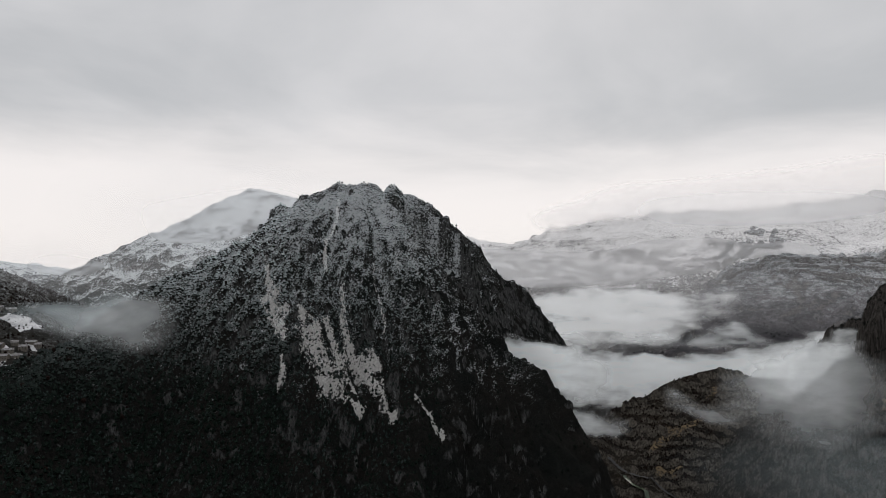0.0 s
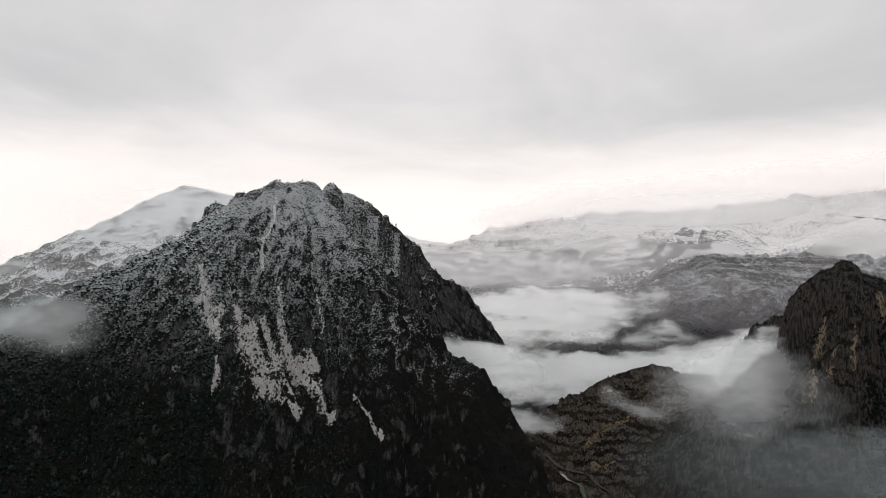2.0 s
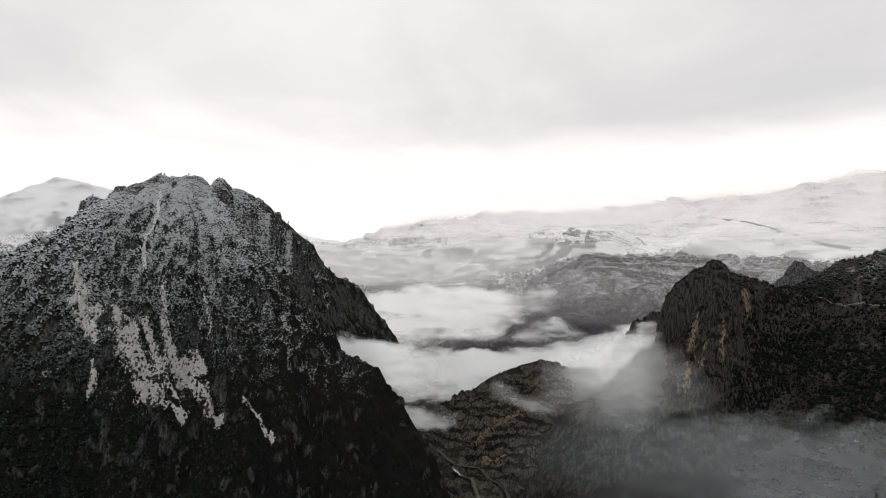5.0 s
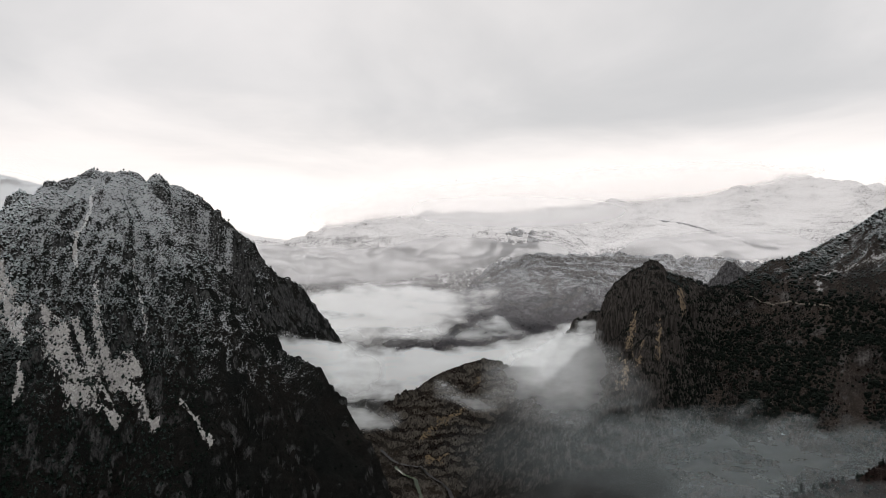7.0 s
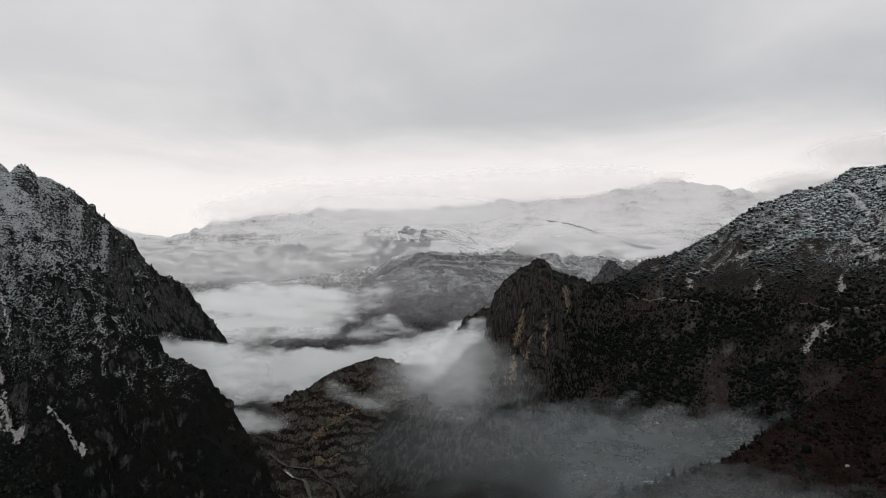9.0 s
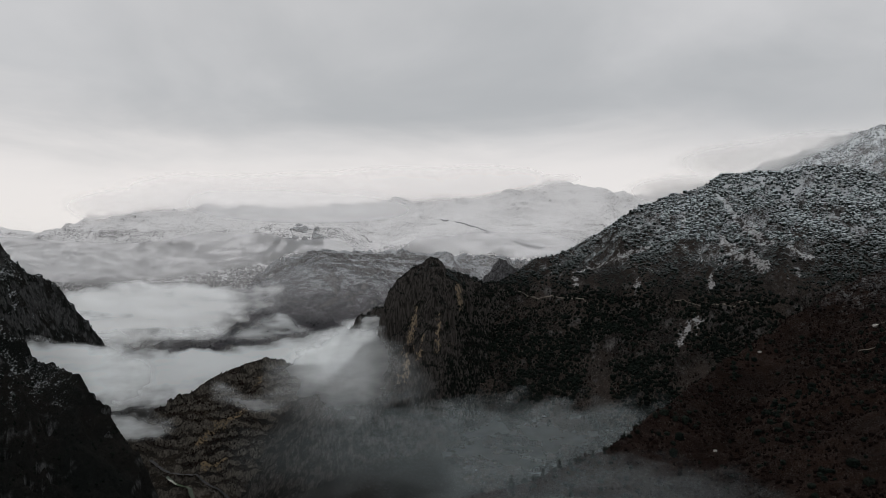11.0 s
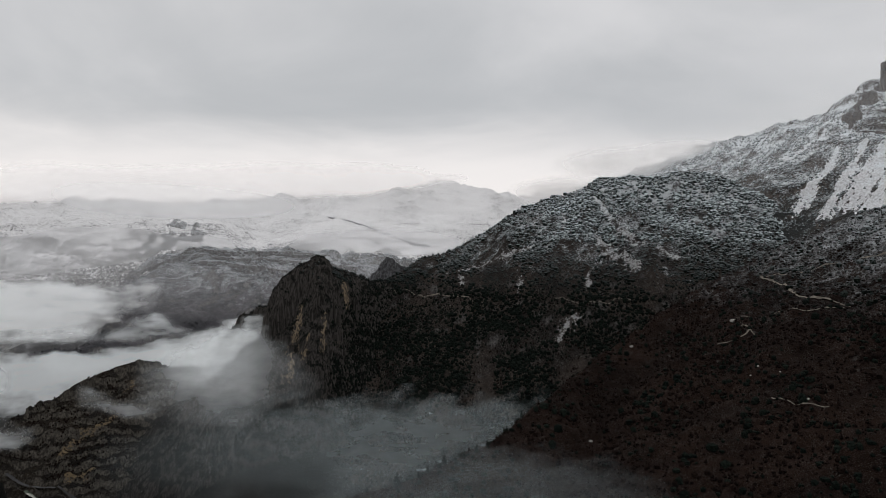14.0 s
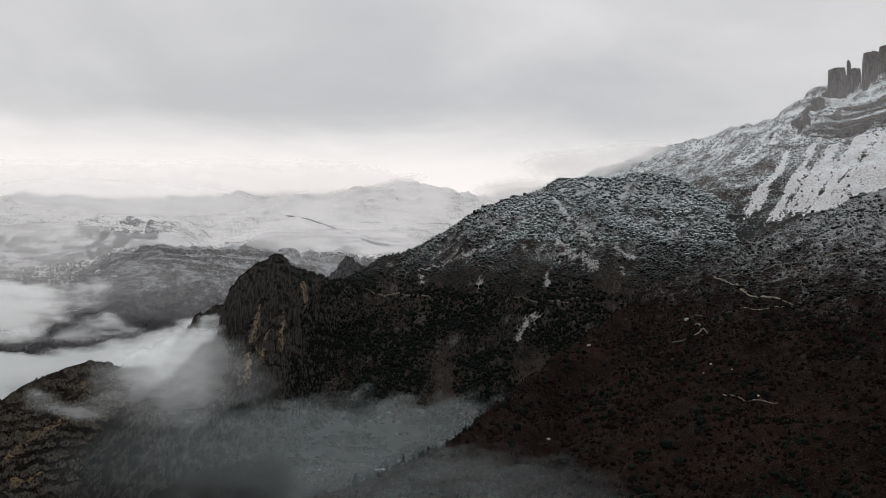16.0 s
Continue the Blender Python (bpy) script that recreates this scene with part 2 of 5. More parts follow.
LANDS = {
    "mountain": Land([
        Ridge([(-27, -4.4, 1000), (-24.6, -2.6, 1008), (-22.9, -1.3, 1015), (-21.3, -0.5, 1020), (-19.3, 0.4, 1030), (-17.3, 1.8, 1040), (-16.0, 2.6, 1050), (-14.75, 3.6, 1060), (-13.9, 4.7, 1063), (-13.0, 5.6, 1065),
               (-12.4, 5.4, 1068), (-11.7, 6.3, 1070), (-10.4, 6.5, 1075), (-9.1, 7.1, 1080), (-8.5, 7.5, 1080), (-7.7, 7.35, 1080), (-6.6, 7.5, 1080), (-5.85, 7.3, 1083), (-5.3, 6.8, 1085), (-4.7, 7.3, 1085), (-4.2, 7.35, 1085),
               (-3.45, 6.8, 1088), (-2.05, 6.45, 1090)], 1.02, 2.0, 0.12),
        Ridge([(-2.05, 6.45, 1090), (-1.2, 5.9, 1100), (0, 4.75, 1115), (1.6, 3.65, 1150), (2.55, 2.6, 1170), (3.5, 1.35, 1190), (4.4, 0.2, 1215), (5.1, -0.3, 1230), (6.0, -0.6, 1260), (7.0, -1.3, 1285), (7.7, -2.5, 1300), (8.35, -3.45, 1315), (9.3, -4.4, 1335), (9.9, -5.1, 1350), (11.3, -6.7, 1380), (13, -9, 1400)], 2.1, 2.1),
        Ridge([(-4.4, 4.1, 1060), (-1.1, -1.2, 990), (2.4, -3.9, 940), (3.6, -4.5, 925), (4.5, -4.8, 910), (5.0, -5.1, 905), (5.65, -6.0, 895), (6.1, -6.5, 890), (7.0, -6.8, 880), (8.4, -7.6, 868), (9.0, -8.5, 860), (9.5, -9.2, 852), (10.2, -9.8, 845), (10.5, -10.5, 835), (10.3, -14.0, 800)], 0.95, 2.6),
        Ridge([(-22.5, -1.6, 1015), (-25, -3.9, 970), (-27.5, -5.6, 920), (-30, -7.4, 870), (-34, -9.4, 810), (-39, -11, 780)], 0.6, 0.7)],
        hewn(-7, 7, 1085), 620, 2.3, 2, [(9, 55)], 70),
    "snow_mountain": Land([
        Ridge([(-33, -1.8, 2100), (-30.8, -1.0, 2150), (-28.9, -0.6, 2180), (-27.1, -0.15, 2210), (-25.3, 0.3, 2250), (-23.35, 0.9, 2290), (-22.4, 1.45, 2300), (-21.4, 2.2, 2310), (-20.6, 2.8, 2320), (-19.6, 3.35, 2330), (-18.6, 3.95, 2340),
               (-17.8, 4.65, 2340), (-17.2, 5.35, 2345), (-16.95, 5.95, 2345), (-16.3, 6.4, 2350), (-15.5, 6.7, 2360), (-14.4, 6.7, 2370), (-13.1, 6.35, 2390), (-11.7, 6.1, 2400), (-6.7, 3.2, 2500), (0, 0, 2600)], 0.46, 0.7),
        Ridge([(-16.9, 5.9, 2340), (-16.6, 3.4, 2230), (-17.5, 1.5, 2100), (-19.5, -1.0, 1950)], 0.75, 0.55),
        Ridge([(-20.6, 2.8, 2320), (-21.2, 0.8, 2200), (-22.6, -1.6, 2050)], 0.7, 0.5)],
        gullied(12, 110, isotropic(14, 80, 2.0)), 900, 6.2, None, [(14, 90)], 90),
    "wooded_hill": Land([Ridge([(-44, 5, 1650), (-36, 1.9, 1620), (-32.3, 0.0, 1600), (-31.5, -0.5, 1590), (-30.6, -1.0, 1580), (-28.85, -1.9, 1550), (-27.9, -2.4, 1535), (-26.0, -3.9, 1500)], 0.5, 0.5)], isotropic(10, 90, 1.5), 420, 5.0),
    "distant_ridge": Land([Ridge([(-44, 1.4, 4200), (-36, 0.7, 4250), (-32, 0.6, 4250), (-27.5, 0.3, 4200), (-24, -0.8, 4100)], 0.25, 0.3)], isotropic(30, 300, 3.0), 900, 16.0),
    "snowy_range": Land([
        Ridge([(-2, 4.4, 4450), (2.1, 3.45, 4400), (3.5, 3.05, 4350), (5.3, 2.7, 4300), (7.15, 2.95, 4250), (9.9, 3.8, 4220), (12.5, 4.9, 4200), (15.2, 5.7, 4200), (18.5, 6.15, 4220), (22.6, 6.3, 4250), (26.5, 6.45, 4250),
               (30.2, 6.85, 4250), (32.5, 7.1, 4270), (36.7, 7.4, 4300), (40.8, 7.65, 4300), (42.7, 7.9, 4250), (44.1, 7.6, 4200), (44.6, 8.1, 4200), (45.4, 7.4, 4200), (46.5, 7.65, 4200), (47.2, 7.3, 4200), (48.25, 6.75, 4200), (49.3, 6.3, 4200), (50.3, 6.45, 4200),
               (54.2, 7.2, 4250), (57.1, 7.5, 4300), (66, 8, 4300)], 0.32, 0.5),
        Ridge([(44.6, 7.9, 4190), (45.2, 6.0, 3700), (44.6, 3.9, 3150), (44, 1.6, 2700)], 0.42, 0.42),
        Ridge([(46.5, 7.6, 4190), (47.4, 6.2, 3850), (47.0, 4.6, 3400)], 0.42, 0.42),
        Ridge([(40.8, 6.8, 4250), (38, 5.2, 3500), (34, 3.5, 3000), (29, 1.8, 2750)], 0.26, 0.26),
        Ridge([(32.0, 4.7, 3350), (34.5, 4.6, 3300), (36.7, 4.3, 3250), (38.5, 3.8, 3150), (40.5, 3.0, 3000), (43, 2.6, 2900)], 0.5, 0.16, 0.0, 12, 20),
        Ridge([(12, 3.6, 3500), (15, 3.9, 3450), (19, 3.7, 3350), (22, 3.1, 3250)], 0.5, 0.2),
        Ridge([(23.0, 3.2, 2950), (23.6, 4.0, 2950), (26.2, 4.4, 3000), (28, 3.8, 3050)], 0.5, 0.3)],
        layered(15, 34, 88, 420, 6.0), 1500, 11.5, None, [(22, 260), (10, 80)], 160),
    "bench_hill": Land([
        Ridge([(17.0, -3.4, 1900), (19.0, -2.6, 1960), (21.25, -1.6, 2060), (22.6, -0.7, 2120), (23.5, 1.0, 2190), (24.9, 2.0, 2240)], 0.30, 0.6, 0.0, 12, 26, toe=0.5),
        Ridge([(24.9, 2.0, 2240), (25.6, 2.1, 2250), (28.0, 1.9, 2260), (30.3, 1.95, 2280), (32.5, 2.05, 2300), (36.7, 1.9, 2320), (40, 1.6, 2330), (44, 1.2, 2330)], 0.29, 0.04, 0.0, 20, 40, toe=0.9),
        Ridge([(8, -6.6, 1420), (12, -6.3, 1440), (17, -5.8, 1480), (20, -5.1, 1500), (24, -5.0, 1540), (28, -4.6, 1600)], 0.8, 0.3)],
        gullied(12, 80, layered(6, 18, 10, 90, 2.5)), 700, 5.0, None, [(22, 120), (8, 35)]),
    "rocky_hillock": Land([
        Ridge([(13.2, -13, 1040), (14.5, -10.8, 1055), (14.95, -9.9, 1065), (15.85, -9.1, 1080), (17.0, -8.9, 1090), (17.45, -8.35, 1095), (18.6, -7.8, 1110), (20.4, -7.05, 1130), (22.3, -6.7, 1150), (23.6, -6.85, 1150), (25.9, -7.3, 1150), (29.0, -9.1, 1120), (33, -11, 1060)], 0.62, 0.7),
        Ridge([(20.4, -7.2, 1120), (20.8, -11.5, 1020), (21.2, -15.5, 930)], 0.6, 0.6)],
        layered(8, 11, 14, 55, 1.6), 330, 2.0, None, [(8, 40), (3, 12)]),
    "rock_spire": Land([
        Ridge([(31.75, -1.0, 988), (32.0, -0.35, 990), (32.5, 0.1, 995), (33.35, 0.85, 1000), (34.2, 1.4, 1003), (34.55, 1.7, 1005), (35.05, 1.6, 1010)], 1.6, 1.5, 0.0, 130, 40, 12),
        Ridge([(35.05, 1.6, 1010), (35.6, 1.2, 1015), (35.9, 0.75, 1020), (36.75, 0.55, 1030), (37.6, 0.15, 1045), (38.8, -0.25, 1060), (41.5, -0.9, 1090)], 1.2, 0.9, 0.0, 30, 50, 22),
        Ridge([(34.7, 0.9, 1000), (35.6, -2.0, 965), (36.6, -5.0, 935), (37.4, -8.5, 905)], 1.45, 1.7),
        Ridge([(27.4, -5.2, 1120), (28.1, -4.3, 1110), (29.0, -3.4, 1100), (30.1, -2.7, 1080), (31.2, -2.2, 1050)], 3.2, 2.2)],
        radial(35.5, 1, 1030, 8, 17.0, 3), 240, 1.6, None, [(4, 26), (2.2, 8)]),
    "crag": Land([Ridge([(39.2, -0.3, 1280), (39.8, 1.05, 1280), (40.2, 1.7, 1282), (40.8, 1.6, 1288), (41.25, 1.1, 1290), (42.2, 0.6, 1300)], 1.7, 1.4)], isotropic(4, 26, 1.0), 80, 1.6, None, [(4, 20), (2, 7)]),
    "right_hill": Land([
        Ridge([(38.6, -0.9, 1120), (40.7, 0.15, 1120), (42.35, 1.0, 1120), (43.5, 1.75, 1122), (45.8, 2.2, 1128), (46.8, 2.7, 1130), (48.1, 3.5, 1135), (49.0, 4.0, 1138), (50.4, 5.2, 1140), (52.6, 6.3, 1148), (54.6, 6.8, 1152), (56.0, 7.45, 1156),
               (57.1, 8.05, 1160), (59.2, 8.2, 1166), (61.6, 8.1, 1172), (62.9, 8.3, 1178), (65.0, 8.35, 1180), (67.1, 7.7, 1180), (68.3, 7.0, 1180), (69.9, 5.75, 1170), (71.1, 4.3, 1160), (75, 2.5, 1120)], 0.84, 0.7, 0.06)],
        isotropic(13, 85, 1.6), 480, 2.4, None, [(8, 45)], 30),
    "cliff_ridge": Land([
        Ridge([(54, 6.3, 1750), (59.4, 8.3, 1700), (60.7, 9.0, 1690), (62.4, 9.4, 1675), (64.6, 10.1, 1650), (67.1, 10.8, 1625), (69.5, 11.25, 1600), (71.9, 11.9, 1575), (73.8, 12.25, 1550), (74.9, 12.3, 1535), (75.6, 12.9, 1522), (76.35, 13.65, 1508), (76.9, 13.9, 1500), (77.4, 13.4, 1495),
               (79, 13.6, 1480), (81, 14.2, 1460), (86, 14.5, 1450), (94, 14, 1450)], 0.72, 0.6)],
        layered(25, 34, 14, 95, 2.0, (72.5, 76), (505, 560)), 760, 4.6, None, [(10, 60)]),
    "near_slope": Land([
        Ridge([(33, -19.5, 420), (36, -17.6, 430), (38.6, -16.8, 440), (41.1, -16.4, 455), (43.8, -15.4, 475), (46.0, -14.5, 500), (48.3, -13.35, 530), (50.5, -11.9, 560), (51.5, -11.0, 575), (52.3, -10.2, 590), (53.9, -9.0, 620), (57.3, -6.1, 690), (61.7, -2.85, 775),
               (65.0, -0.5, 830), (67.9, 1.25, 860), (70.0, 2.4, 885), (74.6, 4.7, 940), (77.4, 5.5, 975), (79.1, 6.4, 1000), (88, 8.5, 1080), (100, 9, 1150)], 0.42, 1.1)],
        isotropic(9, 70, 1.0), 620, 2.6, None, [(6, 40)], 25),
}

# heights of the valley floor at a few places, blended
FLOOR = np.array([(*at(a, 0, d)[:2], CAM_Z + z) for a, d, z in (
    (0, 5, -195), (16, 900, -283), (5, 700, -280), (20, 600, -282), (-10, 500, -275), (-31, 1300, -142), (-31, 1650, -112), (-25, 800, -215), (11, 1330, -232), (18, 1330, -228), (14, 1150, -275), (24, 1250, -235), (18, 1560, -165), (12, 2400, -110),
    (3, 4700, 20), (40, 3000, -40), (45, 760, -235), (80, 300, -165), (-90, 900, -150), (180, 1500, -120), (120, 900, -60), (-31, 4600, -60), (36, 900, -200), (-8, 2600, -60))])


def ground_height(x, y):
    total, weight = 0.0, 0.0
    for fx, fy, fz in FLOOR:
        w = 1 / ((x - fx) ** 2 + (y - fy) ** 2 + 900) ** 1.5
        total, weight = total + w * fz, weight + w
    return total / weight + 2.0 * fbm(x / 60, y / 60, 3)


def terrain(x, y, fine=True):
    """The ground's height wherever it is highest."""
    h = ground_height(x, y)
    for land in LANDS.values():
        x0, x1, y0, y1 = land.box
        inside = (x > x0) & (x < x1) & (y > y0) & (y < y1)
        if inside.any():
            h[inside] = np.maximum(h[inside], (land.height if fine else land.base)(x[inside], y[inside]))
    return h


def onto(az, el, start=200.0, end=4900.0):
    """Where a line of sight from the lookout first meets the ground."""
    d = np.geomspace(start, end, 2600)
    a = radians(az)
    x, y, z = d * math.sin(a), d * math.cos(a), CAM_Z + d * math.tan(radians(el))
    hit = np.nonzero(terrain(x, y) >= z)[0]
    k = hit[0] if len(hit) else len(d) - 1
    return float(x[k]), float(y[k]), float(z[k])


# ---- materials ----


def material(name):
    m = bpy.data.materials.new(name)
    m.use_nodes = True
    return m, Nodes(m.node_tree)


def finish(n, colour, rough=0.9, bump=None, strength=0.5, distance=1.0, spec=0.2):
    bsdf = n.node("ShaderNodeBsdfPrincipled", {"Base Color": colour, "Roughness": rough, "Specular IOR Level": spec})
    if bump is not None:
        n.put(bsdf.inputs["Normal"], n.node("ShaderNodeBump", {"Height": bump, "Strength": strength, "Distance": distance}).outputs[0])
    n.node("ShaderNodeOutputMaterial", {0: bsdf.outputs[0]})


def land_material(name, soil_a, soil_b, rock, snow_lo, snow_hi, grain=1.0, rocky=0.62, snow_most=0.95, scree=None, strata_share=0.6, upright=1.0, speck=0.35, weight=0.85, frost=0.94, soft=0.0, patchy=1.6, mottle=1.9, drift=0.3, west_snow=0.0, snow=(0.75, 0.80, 0.83)):
    """Scrub and soil, bare rock where steep, snow lying on the flatter ground above the snow line."""
    m, n = material(name)
    geo = n.node("ShaderNodeNewGeometry")
    pos = geo.outputs["Position"]
    z = n.node("ShaderNodeSeparateXYZ", {0: pos}).outputs[2]
    facing = n.node("ShaderNodeSeparateXYZ", {0: geo.outputs["Normal"]})
    flatness = facing.outputs[2]
    large = n.noise(pos, 0.012 / grain, 5, 0.6)
    mid = n.noise(pos, 0.07 / grain, 5, 0.62)
    fine = n.noise(n.scaled(pos, 1, 1, upright), 0.33 / grain, 4, 0.6)
    crisp = n.noise(n.scaled(pos, 1, 1, upright), 1.1 / grain, 3, 0.65)
    hollow = n.node("ShaderNodeAttribute", attribute_name="hollow").outputs["Fac"]
    soil = n.mix(n.span(large, 0.35, 0.65), soil_a, soil_b)
    soil = n.mix(n.span(fine, 0.45, 0.75, 0, 0.8), soil, tuple(0.4 * c for c in soil_a[:3]) + (1.0,))
    soil = n.mix(n.span(crisp, 0.3, 0.6, 0.6, 0.0), soil, tuple(0.25 * c for c in soil_a[:3]) + (1.0,))
    pale = n.math("MULTIPLY", n.span(crisp, 0.56, 0.68), n.span(mid, 0.38, 0.62, 0.15, 1.0))
    soil = n.mix(n.math("MULTIPLY", pale, speck), soil, rgb(0.20, 0.185, 0.17))
    stone_grain = n.noise(n.scaled(pos, 1, 1, 0.35 * upright), 0.25 / grain, 6, 0.72)
    stone = n.mix(n.span(stone_grain, 0.36, 0.66), tuple(0.18 * c for c in rock[:3]) + (1.0,), rock)
    stone = n.mix(n.span(crisp, 0.55, 0.7, 0.0, 0.5), stone, tuple(min(1.0, 1.9 * c) for c in rock[:3]) + (1.0,))
    steep = n.math("SUBTRACT", rocky, n.math("ADD", flatness, n.math("MULTIPLY", n.math("SUBTRACT", mid, 0.5), 0.5)))
    colour = n.mix(n.span(steep, -0.08, 0.1), soil, stone)
    if scree is not None:
        gravel = n.node("ShaderNodeAttribute", attribute_name="scree").outputs["Fac"]
        spread = n.math("ADD", n.math("MULTIPLY", gravel, weight), n.math("MULTIPLY", n.math("SUBTRACT", fine, 0.5), 2.0))
        spread = n.math("ADD", spread, n.math("MULTIPLY", n.math("SUBTRACT", mid, 0.5), 1.8))
        stones = n.mix(n.span(fine, 0.3, 0.7), tuple(0.62 * c for c in scree[:3]) + (1.0,), scree)
        colour = n.mix(n.math("MULTIPLY", n.span(spread, 0.38, 0.6), n.span(gravel, 0.0, 0.2)), colour, stones)
    strata = n.noise(n.scaled(pos, 1, 1, 9), 0.02 / grain, 4, 0.6)
    line = n.math("ADD", z, n.math("MULTIPLY", n.math("SUBTRACT", large, 0.5), 130))
    amount = n.span(line, snow_lo, snow_hi, 0.0, snow_most, smooth=False)
    lying = n.math("ADD", n.math("MULTIPLY", n.math("SUBTRACT", fine, 0.5), mottle), n.math("MULTIPLY", n.math("SUBTRACT", mid, 0.5), patchy))
    lying = n.math("ADD", lying, n.math("MULTIPLY", n.math("SUBTRACT", strata, 0.5), strata_share))
    lying = n.math("ADD", lying, n.math("MULTIPLY", n.math("SUBTRACT", flatness, 0.75), 1.0))
    lying = n.math("ADD", lying, n.math("MULTIPLY", n.math("SUBTRACT", amount, 0.5), 1.3))
    lying = n.math("ADD", lying, n.math("MULTIPLY", hollow, drift))
    lying = n.math("ADD", lying, n.math("MULTIPLY", n.math("SUBTRACT", crisp, 0.5), 1.6))
    if west_snow:
        # more snow on slopes that face west, less on those that face east
        lying = n.math("SUBTRACT", lying, n.math("MULTIPLY", facing.outputs[0], west_snow))
    cover = n.math("MULTIPLY", n.span(lying, -0.2 - soft, 0.35 + soft), n.span(amount, 0.02, 0.3 + soft, 0.0, frost))
    colour = n.mix(cover, colour, rgb(*snow))
    relief = n.math("ADD", n.math("MULTIPLY", mid, 1.0), n.math("ADD", n.math("MULTIPLY", fine, 0.6), n.math("MULTIPLY", crisp, 0.3)))
    finish(n, colour, 0.95, relief, 1.0, 4.5 * grain, 0.03)
    return m


SNOW_LO, SNOW_HI = 150.0, 460.0
# far landforms have paler, greyer soil and rock: distance haze put into base colour
MAT = {
    "mountain": land_material("scrub_and_rock", rgb(0.0088, 0.0105, 0.0098), rgb(0.0148, 0.0138, 0.0124), rgb(0.082, 0.084, 0.084), 120, 425, scree=rgb(0.50, 0.495, 0.485), rocky=0.36, speck=0.12, snow_most=0.92, grain=0.8, frost=0.5, soft=0.04, weight=0.95, patchy=0.8, mottle=3.6, drift=0.25, west_snow=0.35),
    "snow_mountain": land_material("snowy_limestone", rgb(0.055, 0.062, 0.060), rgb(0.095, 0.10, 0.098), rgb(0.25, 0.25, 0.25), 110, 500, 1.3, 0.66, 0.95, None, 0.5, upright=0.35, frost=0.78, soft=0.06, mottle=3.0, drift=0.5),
    "wooded_hill": land_material("winter_wood", rgb(0.02, 0.021, 0.019), rgb(0.036, 0.034, 0.031), rgb(0.10, 0.098, 0.094), 90, 620, 0.9, frost=0.36, speck=0.5),
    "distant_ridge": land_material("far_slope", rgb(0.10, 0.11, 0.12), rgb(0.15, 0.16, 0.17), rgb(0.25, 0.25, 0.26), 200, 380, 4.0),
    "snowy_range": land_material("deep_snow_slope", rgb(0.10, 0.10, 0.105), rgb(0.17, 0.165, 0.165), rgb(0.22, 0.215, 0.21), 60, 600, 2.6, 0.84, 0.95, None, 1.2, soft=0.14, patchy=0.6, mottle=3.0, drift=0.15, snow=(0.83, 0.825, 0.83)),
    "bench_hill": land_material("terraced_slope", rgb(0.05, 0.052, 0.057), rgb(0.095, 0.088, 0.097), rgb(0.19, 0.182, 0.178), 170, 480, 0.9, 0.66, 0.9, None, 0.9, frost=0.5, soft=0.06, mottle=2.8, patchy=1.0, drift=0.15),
    "rocky_hillock": land_material("terraced_rock", rgb(0.011, 0.0108, 0.0102), rgb(0.034, 0.027, 0.020), rgb(0.12, 0.108, 0.092), 300, 700, 0.65, 0.72, scree=rgb(0.19, 0.145, 0.09), weight=0.62, speck=0.55),
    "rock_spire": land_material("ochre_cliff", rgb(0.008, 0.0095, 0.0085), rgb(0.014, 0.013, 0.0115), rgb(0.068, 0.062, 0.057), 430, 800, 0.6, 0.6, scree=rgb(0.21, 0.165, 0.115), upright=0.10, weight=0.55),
    "crag": land_material("grey_crag", rgb(0.03, 0.03, 0.03), rgb(0.05, 0.05, 0.05), rgb(0.12, 0.12, 0.125), 350, 700, 0.8, 0.75),
    "right_hill": land_material("scrub_hillside", rgb(0.021, 0.0185, 0.0168), rgb(0.044, 0.035, 0.0295), rgb(0.12, 0.114, 0.11), 270, 460, 0.75, 0.55, 0.85, rgb(0.36, 0.36, 0.36), frost=0.62, soft=0.05, speck=0.9, weight=0.6),
    "cliff_ridge": land_material("banded_cliff", rgb(0.035, 0.038, 0.038), rgb(0.06, 0.056, 0.052), rgb(0.13, 0.115, 0.105), 330, 610, 1.0, 0.70, 0.8, scree=rgb(0.80, 0.81, 0.83), weight=1.25, soft=0.1),
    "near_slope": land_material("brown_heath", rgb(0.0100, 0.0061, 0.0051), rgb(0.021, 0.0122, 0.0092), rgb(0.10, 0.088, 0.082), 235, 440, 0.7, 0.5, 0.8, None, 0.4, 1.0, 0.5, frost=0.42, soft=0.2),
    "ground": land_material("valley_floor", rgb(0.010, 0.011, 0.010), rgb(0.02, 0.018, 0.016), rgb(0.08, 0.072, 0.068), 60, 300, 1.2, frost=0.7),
}


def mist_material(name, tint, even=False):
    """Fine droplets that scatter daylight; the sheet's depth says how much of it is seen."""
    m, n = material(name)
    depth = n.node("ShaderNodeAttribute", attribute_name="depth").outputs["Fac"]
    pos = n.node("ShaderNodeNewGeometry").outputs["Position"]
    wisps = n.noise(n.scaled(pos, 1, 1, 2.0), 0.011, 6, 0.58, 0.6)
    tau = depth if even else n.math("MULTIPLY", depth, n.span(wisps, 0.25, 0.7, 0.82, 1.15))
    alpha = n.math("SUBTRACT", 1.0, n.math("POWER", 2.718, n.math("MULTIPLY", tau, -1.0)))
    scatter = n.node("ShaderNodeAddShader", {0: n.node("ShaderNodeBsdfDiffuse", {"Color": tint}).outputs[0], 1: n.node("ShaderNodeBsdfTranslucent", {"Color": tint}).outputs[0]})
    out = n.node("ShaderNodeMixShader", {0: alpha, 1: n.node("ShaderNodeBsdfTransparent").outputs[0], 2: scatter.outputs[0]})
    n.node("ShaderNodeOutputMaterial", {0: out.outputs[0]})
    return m


